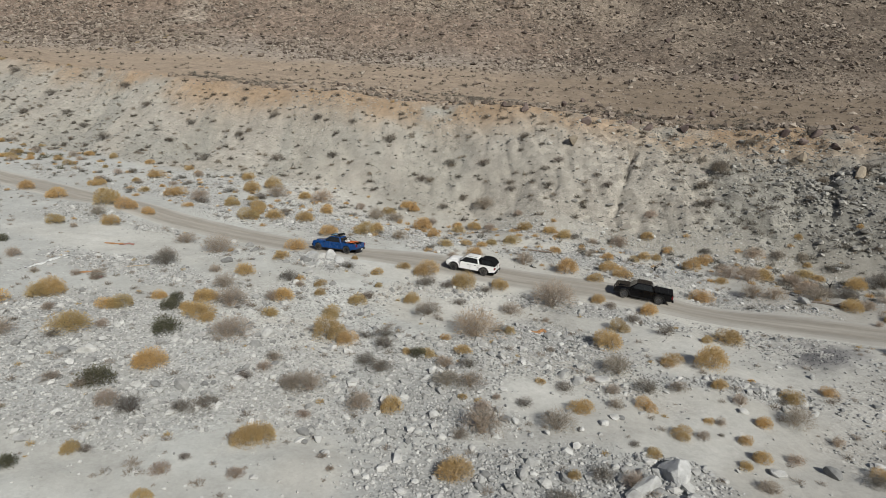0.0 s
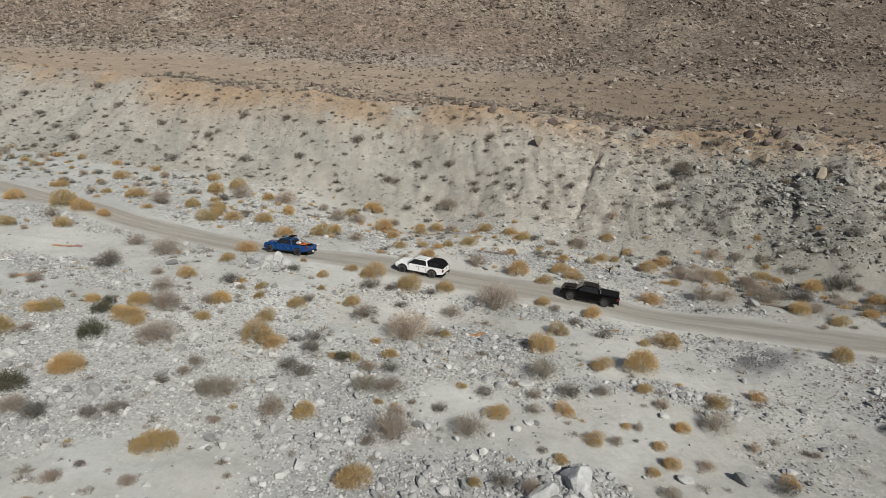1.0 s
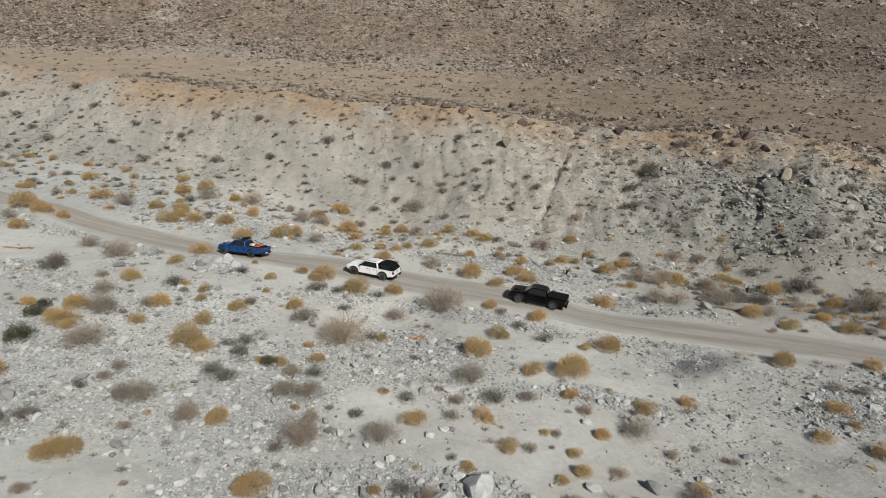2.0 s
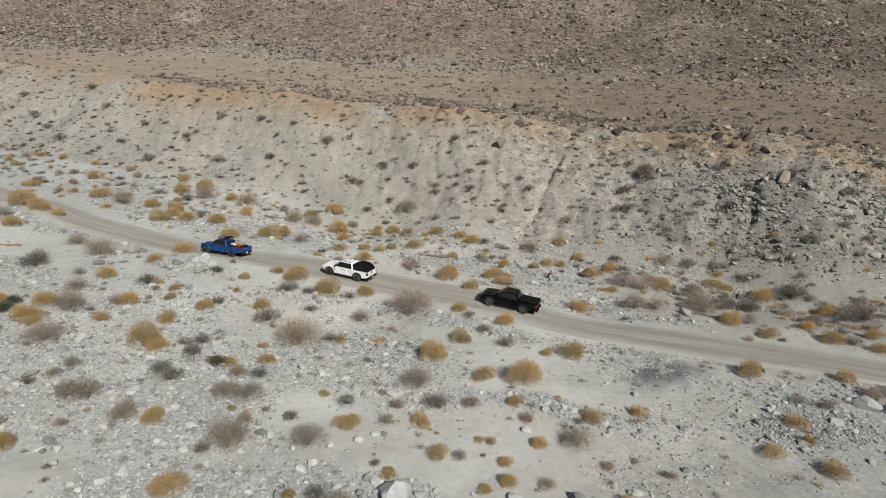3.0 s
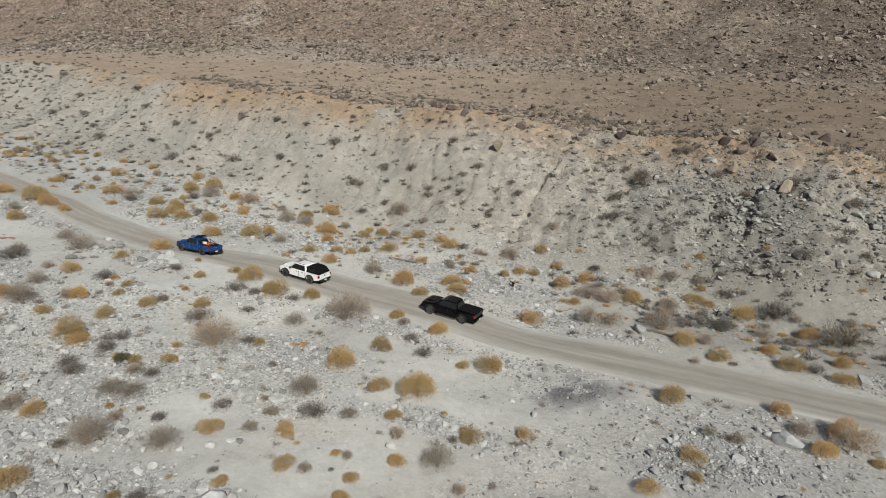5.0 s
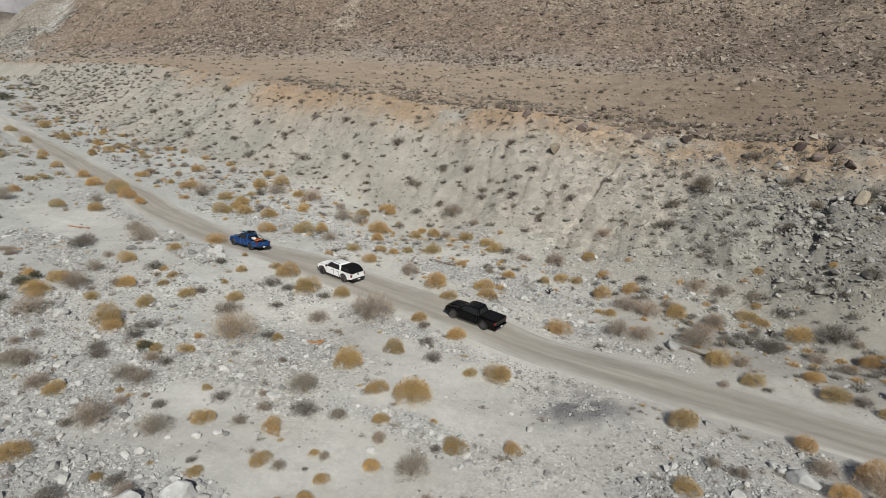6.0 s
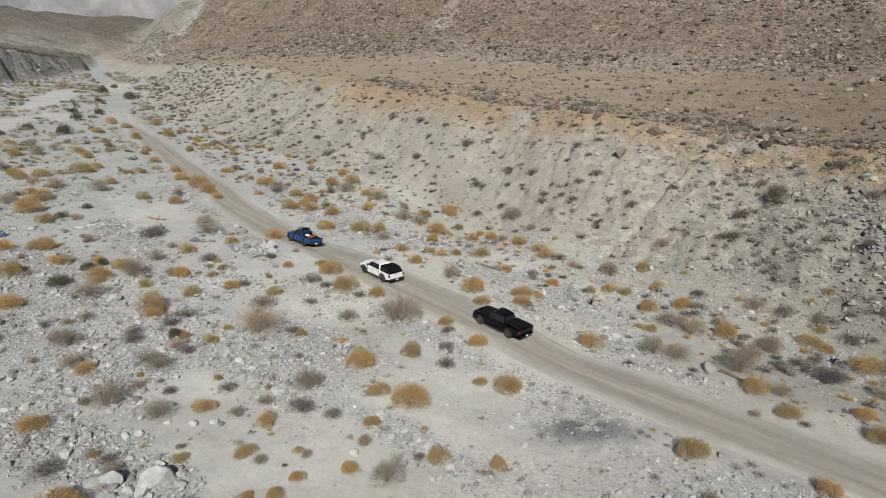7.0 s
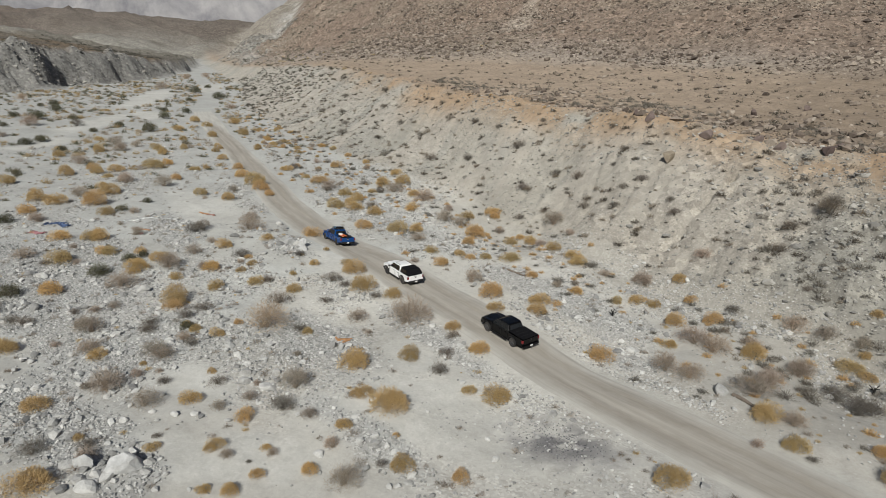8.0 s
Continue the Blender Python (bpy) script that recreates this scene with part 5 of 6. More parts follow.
BANK_SHRUBS = [(-108.4, 170.9, 1.20), (-90.9, 144.7, 1.20), (-88.3, 151.0, 1.20), (-79.5, 140.4, 1.11), (-73.4, 135.4, 1.17), (-69.2, 146.5, 1.20), (-64.6, 125.4, 1.20), (-60.2, 135.4, 0.93), (-51.0, 122.8, 0.93), (-48.5, 127.9, 1.04), (-41.6, 114.4, 1.20), (-38.4, 129.4, 0.77), (-37.0, 120.3, 0.90), (-30.8, 121.6, 0.90), (-28.5, 112.3, 1.20), (-22.0, 117.5, 0.85), (-18.5, 110.1, 0.93), (-15.8, 115.6, 0.74), (-8.9, 110.5, 1.20), (-7.2, 116.2, 0.65), (-3.3, 102.7, 0.90), (1.2, 104.8, 0.90), (6.3, 101.4, 0.98), (7.4, 111.3, 0.70), (10.0, 96.9, 0.82), (12.0, 100.6, 0.62), (12.7, 102.6, 0.91), (15.1, 96.4, 0.77), (17.2, 97.3, 0.78), (22.2, 93.4, 0.58), (32.8, 117.7, 0.77), (39.1, 92.2, 1.20)]
BANK_SHRUBS_B = [(39.1, 91.3, 1.20), (45.3, 96.2, 1.20), (48.3, 90.4, 0.93), (55.6, 85.2, 0.87)]
plant("gold", GOLD_SHRUBS, GOLD_SHRUBS_B, GOLD_SHRUBS_C, GOLD_SHRUBS_D, GOLD_SHRUBS_E, GOLD_SHRUBS_F, self_sown(1, 30, (-110, -25, 85, 140), foot_share, 0.4, 0.85))
plant("straw", STRAW_SHRUBS, STRAW_SHRUBS_B, STRAW_SHRUBS_C, STRAW_SHRUBS_D, self_sown(3, 14, (-110, -25, 85, 140), foot_share, 0.5, 1.0))
plant("dead", DEAD_SHRUBS, DEAD_SHRUBS_B, DEAD_SHRUBS_C, BANK_SHRUBS, BANK_SHRUBS_B, self_sown(2, 14, (-110, -25, 85, 140), foot_share, 0.4, 0.9))
plant("green", GREEN_SHRUBS)

# where the boulders lie: x, y, half width
BIG_ROCKS = [(12.2, 30.2, 1.5, 1.1, 1.1, 60, 0), (10.2, 29.0, 1.2, 0.6, 0.75, 20, 1), (43.3, 44.9, 1.25, 0.85, 0.85, -10, 2), (-13.4, 64.6, 1.15, 0.9, 0.85, 30, 3), (-11.6, 65.0, 0.85, 0.7, 0.75, -20, 4), (-10.6, 64.2, 0.75, 0.6, 0.6, 75, 5)]
WASH_ROCKS = [(11.4, 27.2, 0.45), (12.5, 28.1, 0.75), (5.7, 28.2, 0.34), (9.5, 28.5, 0.64), (7.1, 28.9, 0.26), (-16.8, 29.1, 0.25), (12.4, 29.2, 0.52), (3.3, 29.2, 0.34), (-9.6, 29.4, 0.31), (10.9, 29.7, 0.25), (2.5, 29.8, 0.26), (4.1, 30.1, 0.40), (-4.0, 30.2, 0.32), (10.4, 30.5, 0.31), (-4.6, 30.5, 0.30), (3.2, 30.7, 0.30), (4.3, 30.7, 0.29), (9.2, 30.9, 0.25), (3.6, 31.0, 0.37), (-3.3, 31.1, 0.24), (18.4, 31.8, 0.55), (-6.4, 31.9, 0.31), (6.2, 32.3, 0.24), (21.7, 32.4, 0.59), (1.6, 32.7, 0.28), (-7.8, 33.1, 0.35), (-8.1, 33.2, 0.32), (-7.1, 33.4, 0.39), (-0.1, 33.6, 0.36), (0.5, 33.9, 0.35), (-8.1, 34.0, 0.40), (5.1, 34.0, 0.23)]
WASH_ROCKS_B = [(6.0, 34.1, 0.25), (8.1, 34.4, 0.29), (1.3, 35.0, 0.32), (-1.1, 35.0, 0.30), (9.5, 35.1, 0.42), (4.3, 35.4, 0.36), (10.4, 36.0, 0.36), (10.8, 36.1, 0.33), (6.5, 36.1, 0.23), (3.3, 36.4, 0.28), (7.7, 36.6, 0.20), (12.4, 37.0, 0.34), (-17.4, 37.0, 0.45), (-14.9, 37.2, 0.28), (20.5, 37.3, 0.21), (-16.4, 37.6, 0.66), (41.5, 38.2, 0.26), (-10.4, 38.2, 0.29), (19.4, 38.3, 0.41), (9.5, 38.7, 0.23), (7.1, 38.8, 0.16), (24.4, 38.9, 0.25), (39.8, 39.0, 0.20), (22.4, 39.2, 0.28), (24.7, 39.3, 0.28), (31.8, 39.6, 0.21), (34.6, 39.8, 0.17), (-5.0, 40.1, 0.21), (15.1, 40.5, 0.29), (9.1, 40.7, 0.65), (21.4, 41.0, 0.48), (-25.7, 41.1, 0.69)]
WASH_ROCKS_C = [(10.9, 41.4, 0.75), (8.3, 41.5, 0.60), (-24.4, 41.7, 0.80), (2.6, 42.3, 0.23), (7.3, 42.4, 0.39), (31.0, 42.5, 0.19), (48.8, 44.8, 0.52), (27.6, 45.0, 0.31), (45.8, 45.2, 0.30), (42.5, 45.3, 0.35), (42.0, 45.7, 0.31), (5.9, 45.7, 0.46), (12.0, 45.8, 0.21), (43.2, 46.0, 0.39), (-13.1, 46.1, 0.64), (-24.1, 46.2, 0.34), (8.8, 46.3, 0.25), (5.5, 46.5, 0.32), (9.3, 48.1, 0.31), (10.4, 48.3, 0.31), (2.5, 48.7, 0.30), (7.6, 49.2, 0.35), (8.6, 50.0, 0.58), (-22.6, 50.0, 0.26), (9.3, 50.3, 0.41), (-27.6, 50.4, 0.58), (-29.5, 50.7, 0.55), (9.2, 51.3, 0.30), (24.7, 52.6, 0.29), (25.1, 52.7, 0.32), (52.7, 56.4, 0.88)]
WASH_ROCKS_D = [(-8.2, 56.7, 0.22), (14.6, 57.0, 0.29), (-7.5, 59.8, 0.38), (37.9, 60.2, 0.28), (-13.0, 60.3, 0.60), (-39.1, 60.3, 0.26), (36.3, 62.6, 0.76), (-21.5, 62.8, 0.74), (-12.3, 62.8, 0.57), (-19.1, 63.6, 0.31), (-13.9, 63.6, 0.75), (31.1, 64.4, 0.34), (-12.4, 65.0, 0.70), (29.5, 65.6, 0.43), (27.3, 65.6, 0.49), (25.6, 66.6, 0.40), (22.7, 67.8, 0.30), (44.2, 68.5, 0.29), (-21.5, 70.7, 0.51), (-23.6, 71.5, 0.52), (59.9, 73.3, 0.72), (53.7, 75.9, 0.88), (-17.9, 77.9, 0.39), (-40.7, 78.7, 0.72), (-52.5, 84.4, 0.48)]
CREST_ROCKS = [(13.6, 109.5, 1.24), (10.2, 112.5, 0.87), (22.8, 104.8, 1.28), (31.9, 102.7, 1.22), (37.2, 101.9, 1.19), (38.2, 103.4, 0.94), (50.0, 96.6, 1.34), (53.6, 94.6, 1.17), (65.0, 104.5, 1.94), (54.5, 91.0, 1.14), (23.4, 129.2, 1.22), (29.2, 104.1, 0.96), (51.8, 94.2, 1.16), (62.1, 102.0, 1.27), (74.8, 120.2, 1.47), (49.4, 132.9, 1.15), (85.6, 196.4, 1.78), (43.9, 117.5, 0.94), (50.4, 124.1, 1.08), (29.4, 140.2, 0.97), (75.8, 229.8, 2.19), (37.8, 194.6, 1.24)]
TAN_ROCKS = [(54.4, 84.8, 1.06), (19.7, 99.6, 1.00), (50.2, 91.3, 0.84)]


def scrub(name, label, seed, x, y, size, leaf, blades=14, broad=0.06):
    """Small low tufts past counting, joined into one."""
    rng = np.random.default_rng(seed)
    n = len(x)
    z = land(x, y)[0]
    d = rng.normal(size=(n, blades, 3))
    d[:, :, 2] = np.abs(d[:, :, 2]) * 0.8
    d /= np.linalg.norm(d, axis=2)[:, :, None]
    p = np.stack([x, y, z], 1)[:, None] + d * size[:, None, None] * rng.uniform(0.1, 0.75, (n, blades, 1)) * np.array([1, 1, 0.8])
    w = d + 0.5 * rng.normal(size=d.shape) + np.array([0, 0, 0.3])
    w /= np.linalg.norm(w, axis=2)[:, :, None]
    s = np.repeat(size, blades)
    v, f = sprigs(rng, p.reshape(-1, 3), w.reshape(-1, 3), s * rng.uniform(0.28, 0.55, n * blades), s * rng.uniform(0.7, 1.3, n * blades) * broad)
    return tagged(new(name, sheet(name, v, f, leaf)), label, "scrub", kind="stuff")


def build_scrub():
    rng = np.random.default_rng(9)
    x, y = strewn(rng, 1000, (-75, 75, 14, 112), flat_share)
    scrub("dead_scrub", "scattered small dead grey tufts on the wash", 1, x, y, 0.14 + 0.4 * rng.uniform(size=len(x)) ** 1.5, TWIG, 90, 0.05)
    x, y = strewn(rng, 240, (-75, 70, 18, 75), flat_share)
    scrub("small_golden_scrub", "small golden tufts scattered over the wash", 22, x, y, rng.uniform(0.15, 0.4, len(x)), GOLD, 150, 0.05)
    x, y = strewn(rng, 850, (-80, 70, 14, 112), flat_share)
    scrub("straw_scrub", "scattered small straw-coloured tufts on the wash", 2, x, y, rng.uniform(0.18, 0.6, len(x)), STRAW, 90, 0.05)
    x, y = strewn(rng, 300, (-130, 85, 60, 150), foot_share)
    scrub("golden_scrub", "small golden tufts along the foot of the bank", 3, x, y, rng.uniform(0.25, 0.7, len(x)), GOLD, 190, 0.06)
    x, y = strewn(rng, 250, (-130, 85, 60, 150), foot_share)
    scrub("grey_scrub", "grey dry brush along the foot of the bank", 4, x, y, rng.uniform(0.3, 0.8, len(x)), TWIG, 160, 0.055)
    x, y = strewn(rng, 2000, (-330, -60, 40, 290), upstream_share)
    far = strewn(rng, 600, (-345, -165, 110, 295), upstream_share)
    x, y = np.concatenate([x, far[0]]), np.concatenate([y, far[1]])
    order = rng.permutation(len(x))
    x, y = x[order], y[order]
    size = 0.4 + 1.1 * rng.uniform(size=len(x)) ** 1.6
    third = len(x) // 3
    scrub("upstream_golden_scrub", "golden dry bushes dotted over the upper wash", 5, x[:third], y[:third], size[:third], GOLD, 100, 0.06)
    scrub("upstream_olive_scrub", "olive and grey bushes dotted over the upper wash", 6, x[third:2 * third], y[third:2 * third], size[third:2 * third], OLIVE, 110, 0.06)
    scrub("upstream_straw_scrub", "straw-grey dry bushes dotted over the upper wash", 16, x[2 * third:], y[2 * third:], size[2 * third:], STRAW, 90, 0.06)
    x, y = strewn(rng, 800, (-150, 90, 66, 200), any_bank_share)
    scrub("bank_scrub", "small dark shrubs clinging to the eroded bank", 7, x, y, 0.2 + 0.75 * rng.uniform(size=len(x)) ** 2.2, DARK_BRUSH, 150, 0.055)
    x, y = strewn(rng, 900, (-150, 90, 66, 200), any_bank_share)
    scrub("bank_tufts", "small grey-brown tufts dotted over the eroded bank", 18, x, y, 0.2 + 0.7 * rng.uniform(size=len(x)) ** 2.0, TWIG, 130, 0.05)
    x, y = strewn(rng, 700, (-290, -120, 130, 250), any_bank_share)
    scrub("far_bank_scrub", "grey-green shrubs along the far bank of the wash", 19, x, y, rng.uniform(0.4, 1.2, len(x)), DARK_BRUSH, 60, 0.08)
    x, y = strewn(rng, 220, (32, 85, 60, 98), foot_or_bank)
    scrub("slope_brush", "grey-brown brush crowding the gullied slope", 17, x, y, rng.uniform(0.4, 1.1, len(x)), TWIG, 130, 0.05)
    x, y = strewn(rng, 900, (-60, 110, 85, 160), lip_share)
    scrub("terrace_scrub", "dry brown brush along the edge of the terrace", 21, x, y, rng.uniform(0.25, 0.8, len(x)), TWIG, 90, 0.06)
    x, y = strewn(rng, 1600, (-430, -190, 200, 430), high_share)
    scrub("spur_scrub", "dark olive shrubs dotted over the rocky spur", 20, x, y, rng.uniform(0.6, 1.7, len(x)), DARK_BRUSH, 40, 0.12)
    x, y = strewn(rng, 7500, (-400, 260, 85, 400), high_share)
    scrub("hill_scrub", "sparse dark desert shrubs over terrace and mountainside", 8, x, y, rng.uniform(0.3, 0.95, len(x)), DARK_BRUSH, 32, 0.16)


build_scrub()


# ---- boulders ----
def boulder_shape(seed, blocky, fine=2, planes=13):
    """A broken block of granite: cut by random planes, then worn a little."""
    rng = np.random.default_rng(seed)
    bm = bmesh.new()
    bmesh.ops.create_icosphere(bm, subdivisions=fine, radius=1)
    cuts = rng.normal(size=(planes, 3))
    cuts /= np.linalg.norm(cuts, axis=1)[:, None]
    depth = rng.uniform(0.40 if planes < 13 else 0.48, 0.74, planes) if blocky else rng.uniform(0.7, 0.95, planes)
    for v in bm.verts:
        p = np.array(v.co)
        for c, d in zip(cuts, depth):
            over = p @ c - d
            if over > 0:
                p = p - c * over
        p = p * (1 + (0.07 if fine > 3 else 0.03) * noise.noise(Vector(p * 2.3 + seed)) + 0.025 * noise.noise(Vector(p * 6.0 + seed)) + 0.018 * noise.noise(Vector(p * 14.0 + seed)))
        v.co = p
    me = bpy.data.meshes.new("boulder")
    bm.to_mesh(me)
    bm.free()
    return me


def set_boulders(rows, mat, label, shapes, sink=0.35, flat=0.75):
    rng = random.Random(label)
    meshes = []
    for me in shapes:
        me = me.copy()
        me.materials.append(mat)
        meshes.append(me)
    for (x, y, r), z in zip(rows, ground_under(rows)):
        ob = tagged(new("boulder", rng.choice(meshes)), label, "boulder", "boulders")
        tall = r * flat * rng.uniform(0.75, 1.15)
        ob.matrix_basis = pose(x, y, z + tall * (0.62 - sink), rng.uniform(-12, 12), rng.uniform(-12, 12), rng.uniform(0, 360))
        ob.scale = (r * rng.uniform(0.95, 1.2), r * rng.uniform(0.7, 1.0), tall)


SHAPES = [boulder_shape(s, True) for s in range(9)]
BROKEN = [boulder_shape(40 + s, True, 2, 9) for s in range(8)]
for bx, by, long, wide, tall, turn, n in BIG_ROCKS:
    block = boulder_shape(20 + n, True, 4, 22)
    block.materials.append(WHITE_ROCK)
    ob = tagged(new("boulder", block), "large pale granite boulder with flat broken faces", "boulder", "boulders")
    ob.matrix_basis = pose(bx, by, ground_z(bx, by) + 0.3 * tall, 6, -8, turn)
    ob.scale = (long, wide, tall)
set_boulders(WASH_ROCKS + WASH_ROCKS_B + WASH_ROCKS_C + WASH_ROCKS_D, PALE_ROCK, "pale grey granite boulder half sunk in gravel", SHAPES)
set_boulders([(x, y, 0.78 * r) for x, y, r in CREST_ROCKS], DARK_ROCK, "dark purple-brown boulder on the tan terrace edge", BROKEN, 0.25, 0.95)
set_boulders([(x, y, 1.1 * r) for x, y, r in TAN_ROCKS], TAN_ROCK, "tan boulder perched on the slope of the bank", BROKEN, 0.2, 0.95)


# ---- litter ----
def plain_material(name, colour, rough_=0.8):
    m, n, k, b = material(name, rough_, 0, 0.2)
    tone = ramp_node(n, [(0.3, tuple(v * 0.72 for v in colour)), (0.7, tuple(min(v * 1.12, 0.9) for v in colour))])
    k.new(noise_node(n, k, 0.25, 6), tone.inputs[0])
    k.new(tone.outputs[0], b.inputs["Base Color"])
    return m


LUMBER = plain_material("raw_orange_lumber", (0.46, 0.25, 0.12))
WHITE_CLOTH = plain_material("white_sheeting", (0.72, 0.72, 0.70))
BLUE_CLOTH = plain_material("faded_blue_cloth", (0.12, 0.17, 0.30))
RED_CLOTH = plain_material("faded_red_cloth", (0.40, 0.20, 0.21))
DRIFTWOOD = plain_material("weathered_log", (0.20, 0.165, 0.135))


def crumpled(name, label, x, y, long, wide, turn, mat, seed, high=0.12):
    """A crumpled strip of cloth or sheeting, thick at its folds, lying on the ground."""
    rng = np.random.default_rng(seed)
    nu, nv = max(int(long / 0.12), 6), max(int(wide / 0.1), 4)
    u, v = np.meshgrid(np.linspace(-0.5, 0.5, nu), np.linspace(-0.5, 0.5, nv))
    lx = long * u + 0.15 * wide * rng.normal(size=u.shape)
    ly = wide * v * (0.6 + 0.5 * np.abs(np.sin(u * 9 + seed))) + 0.35 * wide * np.sin(u * 7 + seed * 2)
    c, s = math.cos(radians(turn)), math.sin(radians(turn))
    px, py = x + c * lx - s * ly, y + s * lx + c * ly
    pz = land(px, py)[0] + 0.02 + high * np.abs(rough(px, py, 0.35, 3, seed)) * 2
    i = (np.arange(nv - 1)[:, None] * nu + np.arange(nu - 1)[None]).ravel()
    top = np.stack([px.ravel(), py.ravel(), pz.ravel()], 1)
    low = top - np.array([0, 0, 0.02])
    k = len(top)
    f = np.stack([i, i + 1, i + nu + 1, i + nu], 1)
    rim = [j for j in range(nu)] + [nu * (j + 1) - 1 for j in range(1, nv)] + [nu * (nv - 1) + j for j in range(nu - 2, -1, -1)] + [nu * j for j in range(nv - 2, 0, -1)]
    edge = np.array([(a, k + a, k + b, b) for a, b in zip(rim, rim[1:] + rim[:1])])
    ob = new(name, sheet(name, np.concatenate([top, low]), np.concatenate([f, f[:, ::-1] + k, edge]), mat, True))
    return tagged(ob, label, "litter")


def plank(x, y, long, wide, turn, tilt, mat=None, name="plank", label="split orange lumber plank lying on the gravel"):
    bm = box(-long / 2, long / 2, -wide / 2, wide / 2, -0.03, 0.03, 0.006)
    ob = part(name, bm, mat or LUMBER, None, label)
    tagged(ob, "", "plank", "scrap lumber")
    ob.matrix_basis = pose(x, y, ground_z(x, y) + 0.05 + abs(math.sin(radians(tilt))) * long * 0.35, 0, tilt, turn)
    return ob


crumpled("plastic_sheeting", "crumpled white plastic sheeting strewn on the gravel", -37.6, 59.8, 4.2, 0.45, 62, WHITE_CLOTH, 3)
crumpled("plastic_sheeting", "torn white plastic strip lying on the wash", -36.2, 62.2, 2.2, 0.35, 25, WHITE_CLOTH, 8)
crumpled("blue_cloth", "heap of faded blue cloth on the gravel", -43.0, 51.8, 3.4, 1.2, 20, BLUE_CLOTH, 4, 0.25)
crumpled("red_cloth", "faded red cloth thrown on the gravel", -41.2, 48.4, 2.0, 0.8, 40, RED_CLOTH, 5, 0.2)
crumpled("red_cloth", "small scrap of faded red cloth", -30.8, 55.7, 0.9, 0.5, 10, RED_CLOTH, 6)
crumpled("pink_cloth", "washed-out reddish rag on the sand", -34.0, 68.2, 1.5, 0.5, 15, plain_material("pinkish_rag", (0.40, 0.22, 0.18)), 7)
plank(-32.2, 57.3, 1.7, 0.25, 12, 2)
plank(-32.8, 57.0, 1.2, 0.2, 35, 3)
plank(-35.6, 67.7, 1.1, 0.3, -5, 2)
plank(-34.9, 67.9, 1.2, 0.22, 25, 2)
for px, py, pl, pt, pk in ((8.0, 51.6, 1.3, 25, 3), (8.3, 51.9, 1.1, 60, 8), (7.7, 51.4, 1.0, -20, 4), (8.6, 51.6, 0.9, 95, 5)):
    plank(px, py, pl, 0.22, pt, pk)
plank(-29.6, 59.6, 3.3, 0.10, 22, 1, plain_material("pale_pole", (0.42, 0.34, 0.24)), "pole", "long thin pale wooden pole on the sand")


def fallen_log(x, y, long, r, turn, seed):
    """A weathered trunk with a broken limb, lying on the ground."""
    rng = np.random.default_rng(seed)
    n, sides = 14, 9
    bm = bmesh.new()
    loops = []
    for i in range(n):
        t = i / (n - 1)
        c = Vector((long * (t - 0.5), 0.12 * long * math.sin(t * 3 + seed) * 0.3, r * 0.6 + 0.05 * math.sin(t * 5)))
        rr = r * (1.0 - 0.55 * t) * rng.uniform(0.9, 1.1)
        loops.append([bm.verts.new(c + Vector((0, rr * math.cos(2 * math.pi * k / sides), rr * math.sin(2 * math.pi * k / sides)))) for k in range(sides)])
    for a, b in zip(loops, loops[1:]):
        for k in range(sides):
            bm.faces.new((a[k], a[(k + 1) % sides], b[(k + 1) % sides], b[k]))
    bm.faces.new(loops[0]), bm.faces.new(loops[-1][::-1])
    log = part("fallen_log", bm, DRIFTWOOD, None, "weathered grey fallen log beside the dirt track")
    tagged(log, "", "log")
    part("limb", tube((long * 0.1, 0, r * 0.6), (long * 0.32, 0.5 * long * 0.4, r * 1.6), r * 0.3), DRIFTWOOD, log)
    log.matrix_basis = pose(x, y, ground_z(x, y), 0, 0, turn)


fallen_log(38.6, 61.7, 3.2, 0.17, -28, 2)
fallen_log(11.2, 75.4, 3.6, 0.15, -20, 4)


def charred_snag(x, y, tall, seed):
    """A burnt stump with a few crooked limbs."""
    rng = random.Random(seed)
    limbs = [tube((0, 0, -0.1), (0.08, 0.02, tall * 0.55), 0.09, 7)]
    for k in range(5):
        a = rng.uniform(0, 6.28)
        z0 = rng.uniform(0.15, 0.5) * tall
        limbs.append(tube((0.05, 0.01, z0), (0.45 * math.cos(a) * tall, 0.45 * math.sin(a) * tall, z0 + rng.uniform(0.1, 0.55) * tall), 0.035, 6))
    snag = part("charred_snag", joined(*limbs), CHAR, None, "charred black snag standing in the gravel")
    tagged(snag, "", "dead tree")
    snag.matrix_basis = pose(x, y, ground_z(x, y), 0, 0, rng.uniform(0, 360))


CHAR = plain_material("charred_wood", (0.018, 0.017, 0.016))
charred_snag(24.2, 71.8, 1.0, 1)
charred_snag(45.5, 73.4, 0.9, 2)

# ---- the convoy ----
blue = pickup("pickup_truck", "blue crew-cab pickup with roof rack on the dirt track",
              dict(front=2.60, rear=3.08, hood=1.07, belt=1.11, roof=1.71, axle=1.785, wheel=0.40, wide=0.94, coat=BLUE, cab_rear=-1.02, mirror=BLUE, flare=BLUE, rim=DARK_ALLOY, bumper=TRIM, badge=CHROME))
rack = part("roof_rack", joined(tube((0.35, 0.62, 1.82), (-0.78, 0.62, 1.82), 0.025), tube((0.35, -0.62, 1.82), (-0.78, -0.62, 1.82), 0.025),
                                *[tube((x, -0.62, 1.82), (x, 0.62, 1.82), 0.022) for x in (0.35, 0.05, -0.22, -0.5, -0.78)],
                                *[tube((x, s * 0.60, 1.70), (x, s * 0.62, 1.82), 0.02) for x in (0.3, -0.72) for s in (1, -1)]), TRIM, blue, "low black roof rack")
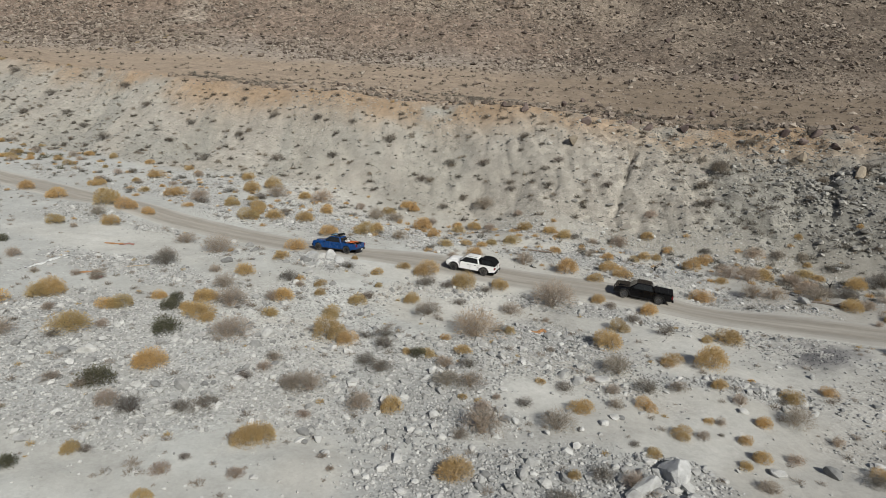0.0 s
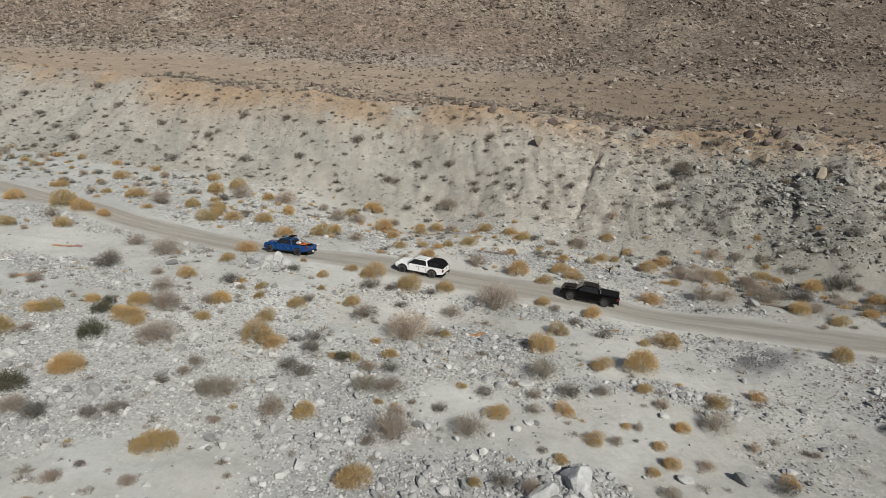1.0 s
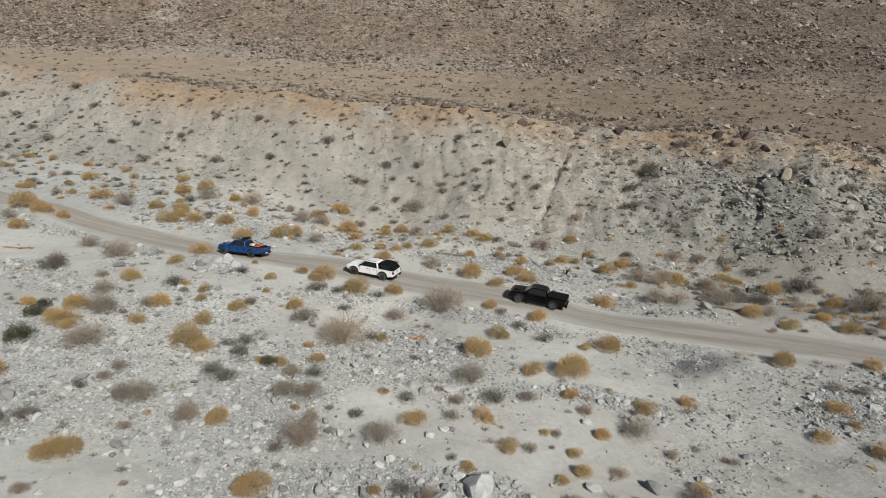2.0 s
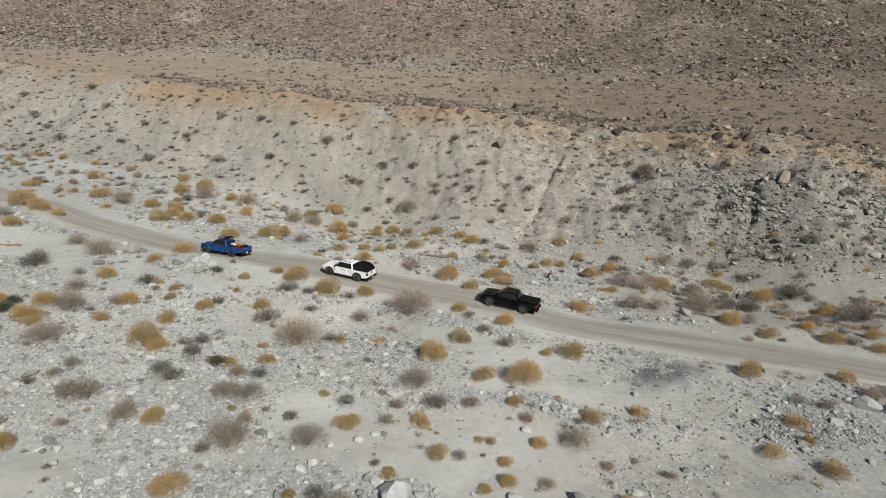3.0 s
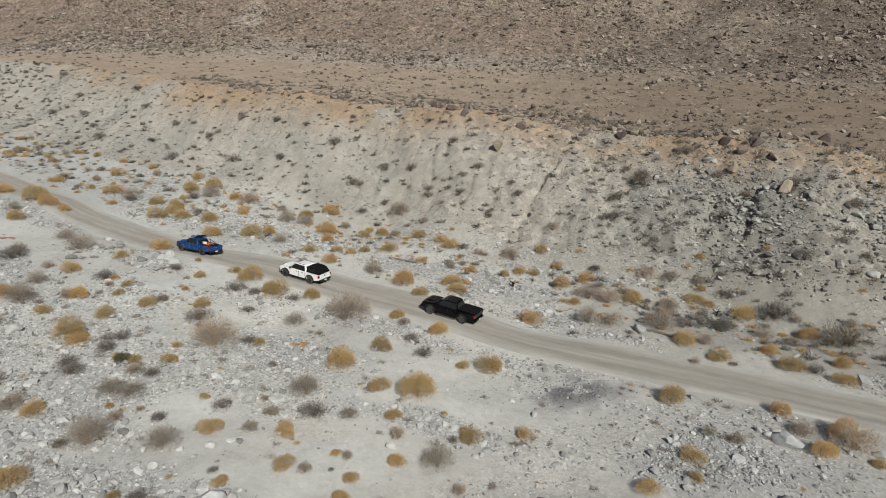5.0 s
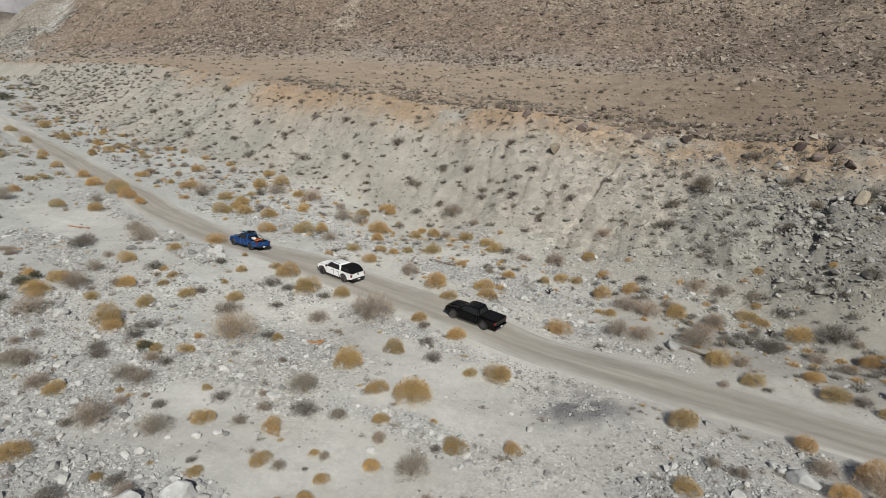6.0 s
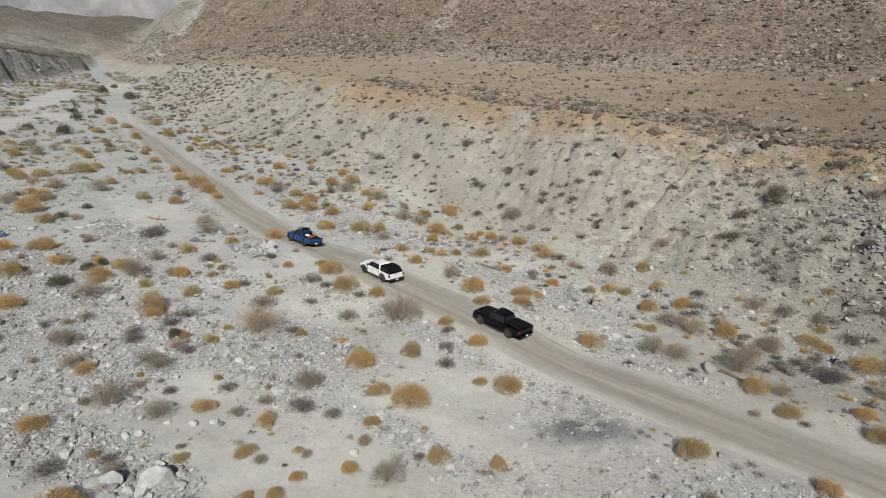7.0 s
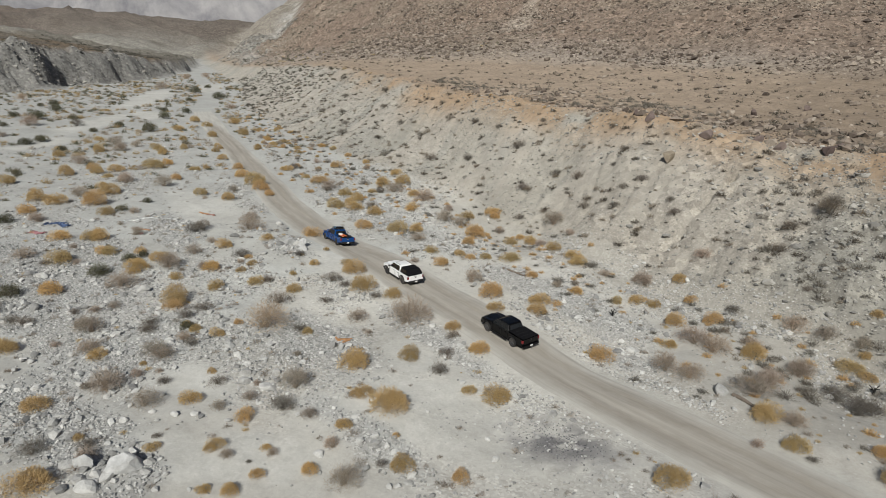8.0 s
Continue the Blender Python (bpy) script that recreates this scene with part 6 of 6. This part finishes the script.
part("light_bar", box(0.36, 0.44, -0.52, 0.52, 1.80, 1.88, 0.015), TRIM, rack)
part("roof_panel", box(-0.30, 0.28, -0.50, 0.50, 1.845, 1.885, 0.012), TEAL, rack, "flat blue panel on the rack")
part("roof_bag", box(-0.80, -0.36, -0.5, 0.45, 1.845, 2.0, 0.06), CLOTH, rack, "black soft bag on the rack")
bar = part("bed_bar", joined(*[tube((-1.25, s * 0.80, 1.16), (-1.32, s * 0.66, 1.62), 0.03) for s in (1, -1)], tube((-1.32, -0.66, 1.62), (-1.32, 0.66, 1.62), 0.03),
                             *[tube((-1.32, s * 0.66, 1.6), (-2.2, s * 0.8, 1.18), 0.025) for s in (1, -1)]), TRIM, blue, "black bed roll bar")
part("bed_load", joined(box(-2.85, -1.25, -0.62, 0.10, 1.02, 1.24, 0.05), box(-2.5, -1.4, 0.15, 0.62, 0.70, 1.12, 0.05)), CLOTH, blue, "dark packed load in the bed")
part("recovery_board", box(-2.75, -1.55, -0.10, 0.16, 1.25, 1.30, 0.02), ORANGE, blue, "orange recovery board on the load")
part("recovery_board", box(-2.55, -1.45, 0.20, 0.44, 1.15, 1.20, 0.02), ORANGE, blue, "orange recovery board on the load")
part("cooler", box(-1.75, -1.35, 0.1, 0.5, 1.20, 1.42, 0.03), PLATE, blue, "white cool box")
park(blue, -12.0, 71.1, 158.5, 1.785)

white = pickup("pickup_truck", "white crew-cab pickup with black bed topper on the track",
               dict(front=2.52, rear=2.82, hood=1.06, belt=1.12, roof=1.70, axle=1.63, wheel=0.40, wide=0.94, coat=WHITE, cab_rear=-1.05, mirror=TRIM, flare=TRIM, rim=DARK_ALLOY, bumper=TRIM, badge=TRIM))
top = slab([(-1.12, 1.15), (-1.16, 1.70), (-1.6, 1.74), (-2.15, 1.73), (-2.42, 1.64), (-2.80, 1.17)], -1, 1, 0)
for v in top.verts:
    v.co.y *= 0.92 - 0.17 * (v.co.z - 1.15) / 0.6
bmesh.ops.bevel(top, geom=[e for e in top.edges if len(e.link_faces) == 2 and e.calc_face_angle(0) > 0.6], offset=0.05, segments=2, affect="EDGES")
topper = part("bed_topper", top, CLOTH, white, "black soft topper over the bed")
for s in (1, -1):
    part("topper_window", pane([(-1.35, s * 0.895, 1.30), (-2.40, s * 0.895, 1.30), (-2.28, s * 0.80, 1.62), (-1.35, s * 0.80, 1.62)][::s], 0.012), GLASS, topper)
for s in (1, -1):
    part("roof_rail", tube((0.25, s * 0.60, 1.72), (-0.75, s * 0.60, 1.72), 0.018), TRIM, white)
park(white, 2.9, 65.85, 160.0, 1.63)

black = pickup("pickup_truck", "black crew-cab pickup with covered bed on the track",
               dict(front=2.55, rear=2.85, hood=1.06, belt=1.12, roof=1.69, axle=1.63, wheel=0.40, wide=0.95, coat=BLACK, cab_rear=-1.05, mirror=BLACK, flare=TRIM, rim=ALLOY, bumper=BLACK, badge=TRIM))
cover = part("bed_cover", box(-2.82, -1.12, -0.86, 0.86, 1.185, 1.23, 0.015), CLOTH, black, "flat black tonneau cover")
for k in range(3):
    part("cover_hinge", box(-1.55 - 0.42 * k, -1.53 - 0.42 * k, -0.85, 0.85, 1.225, 1.236, 0), TRIM, cover)
park(black, 19.2, 60.45, 163.0, 1.63)
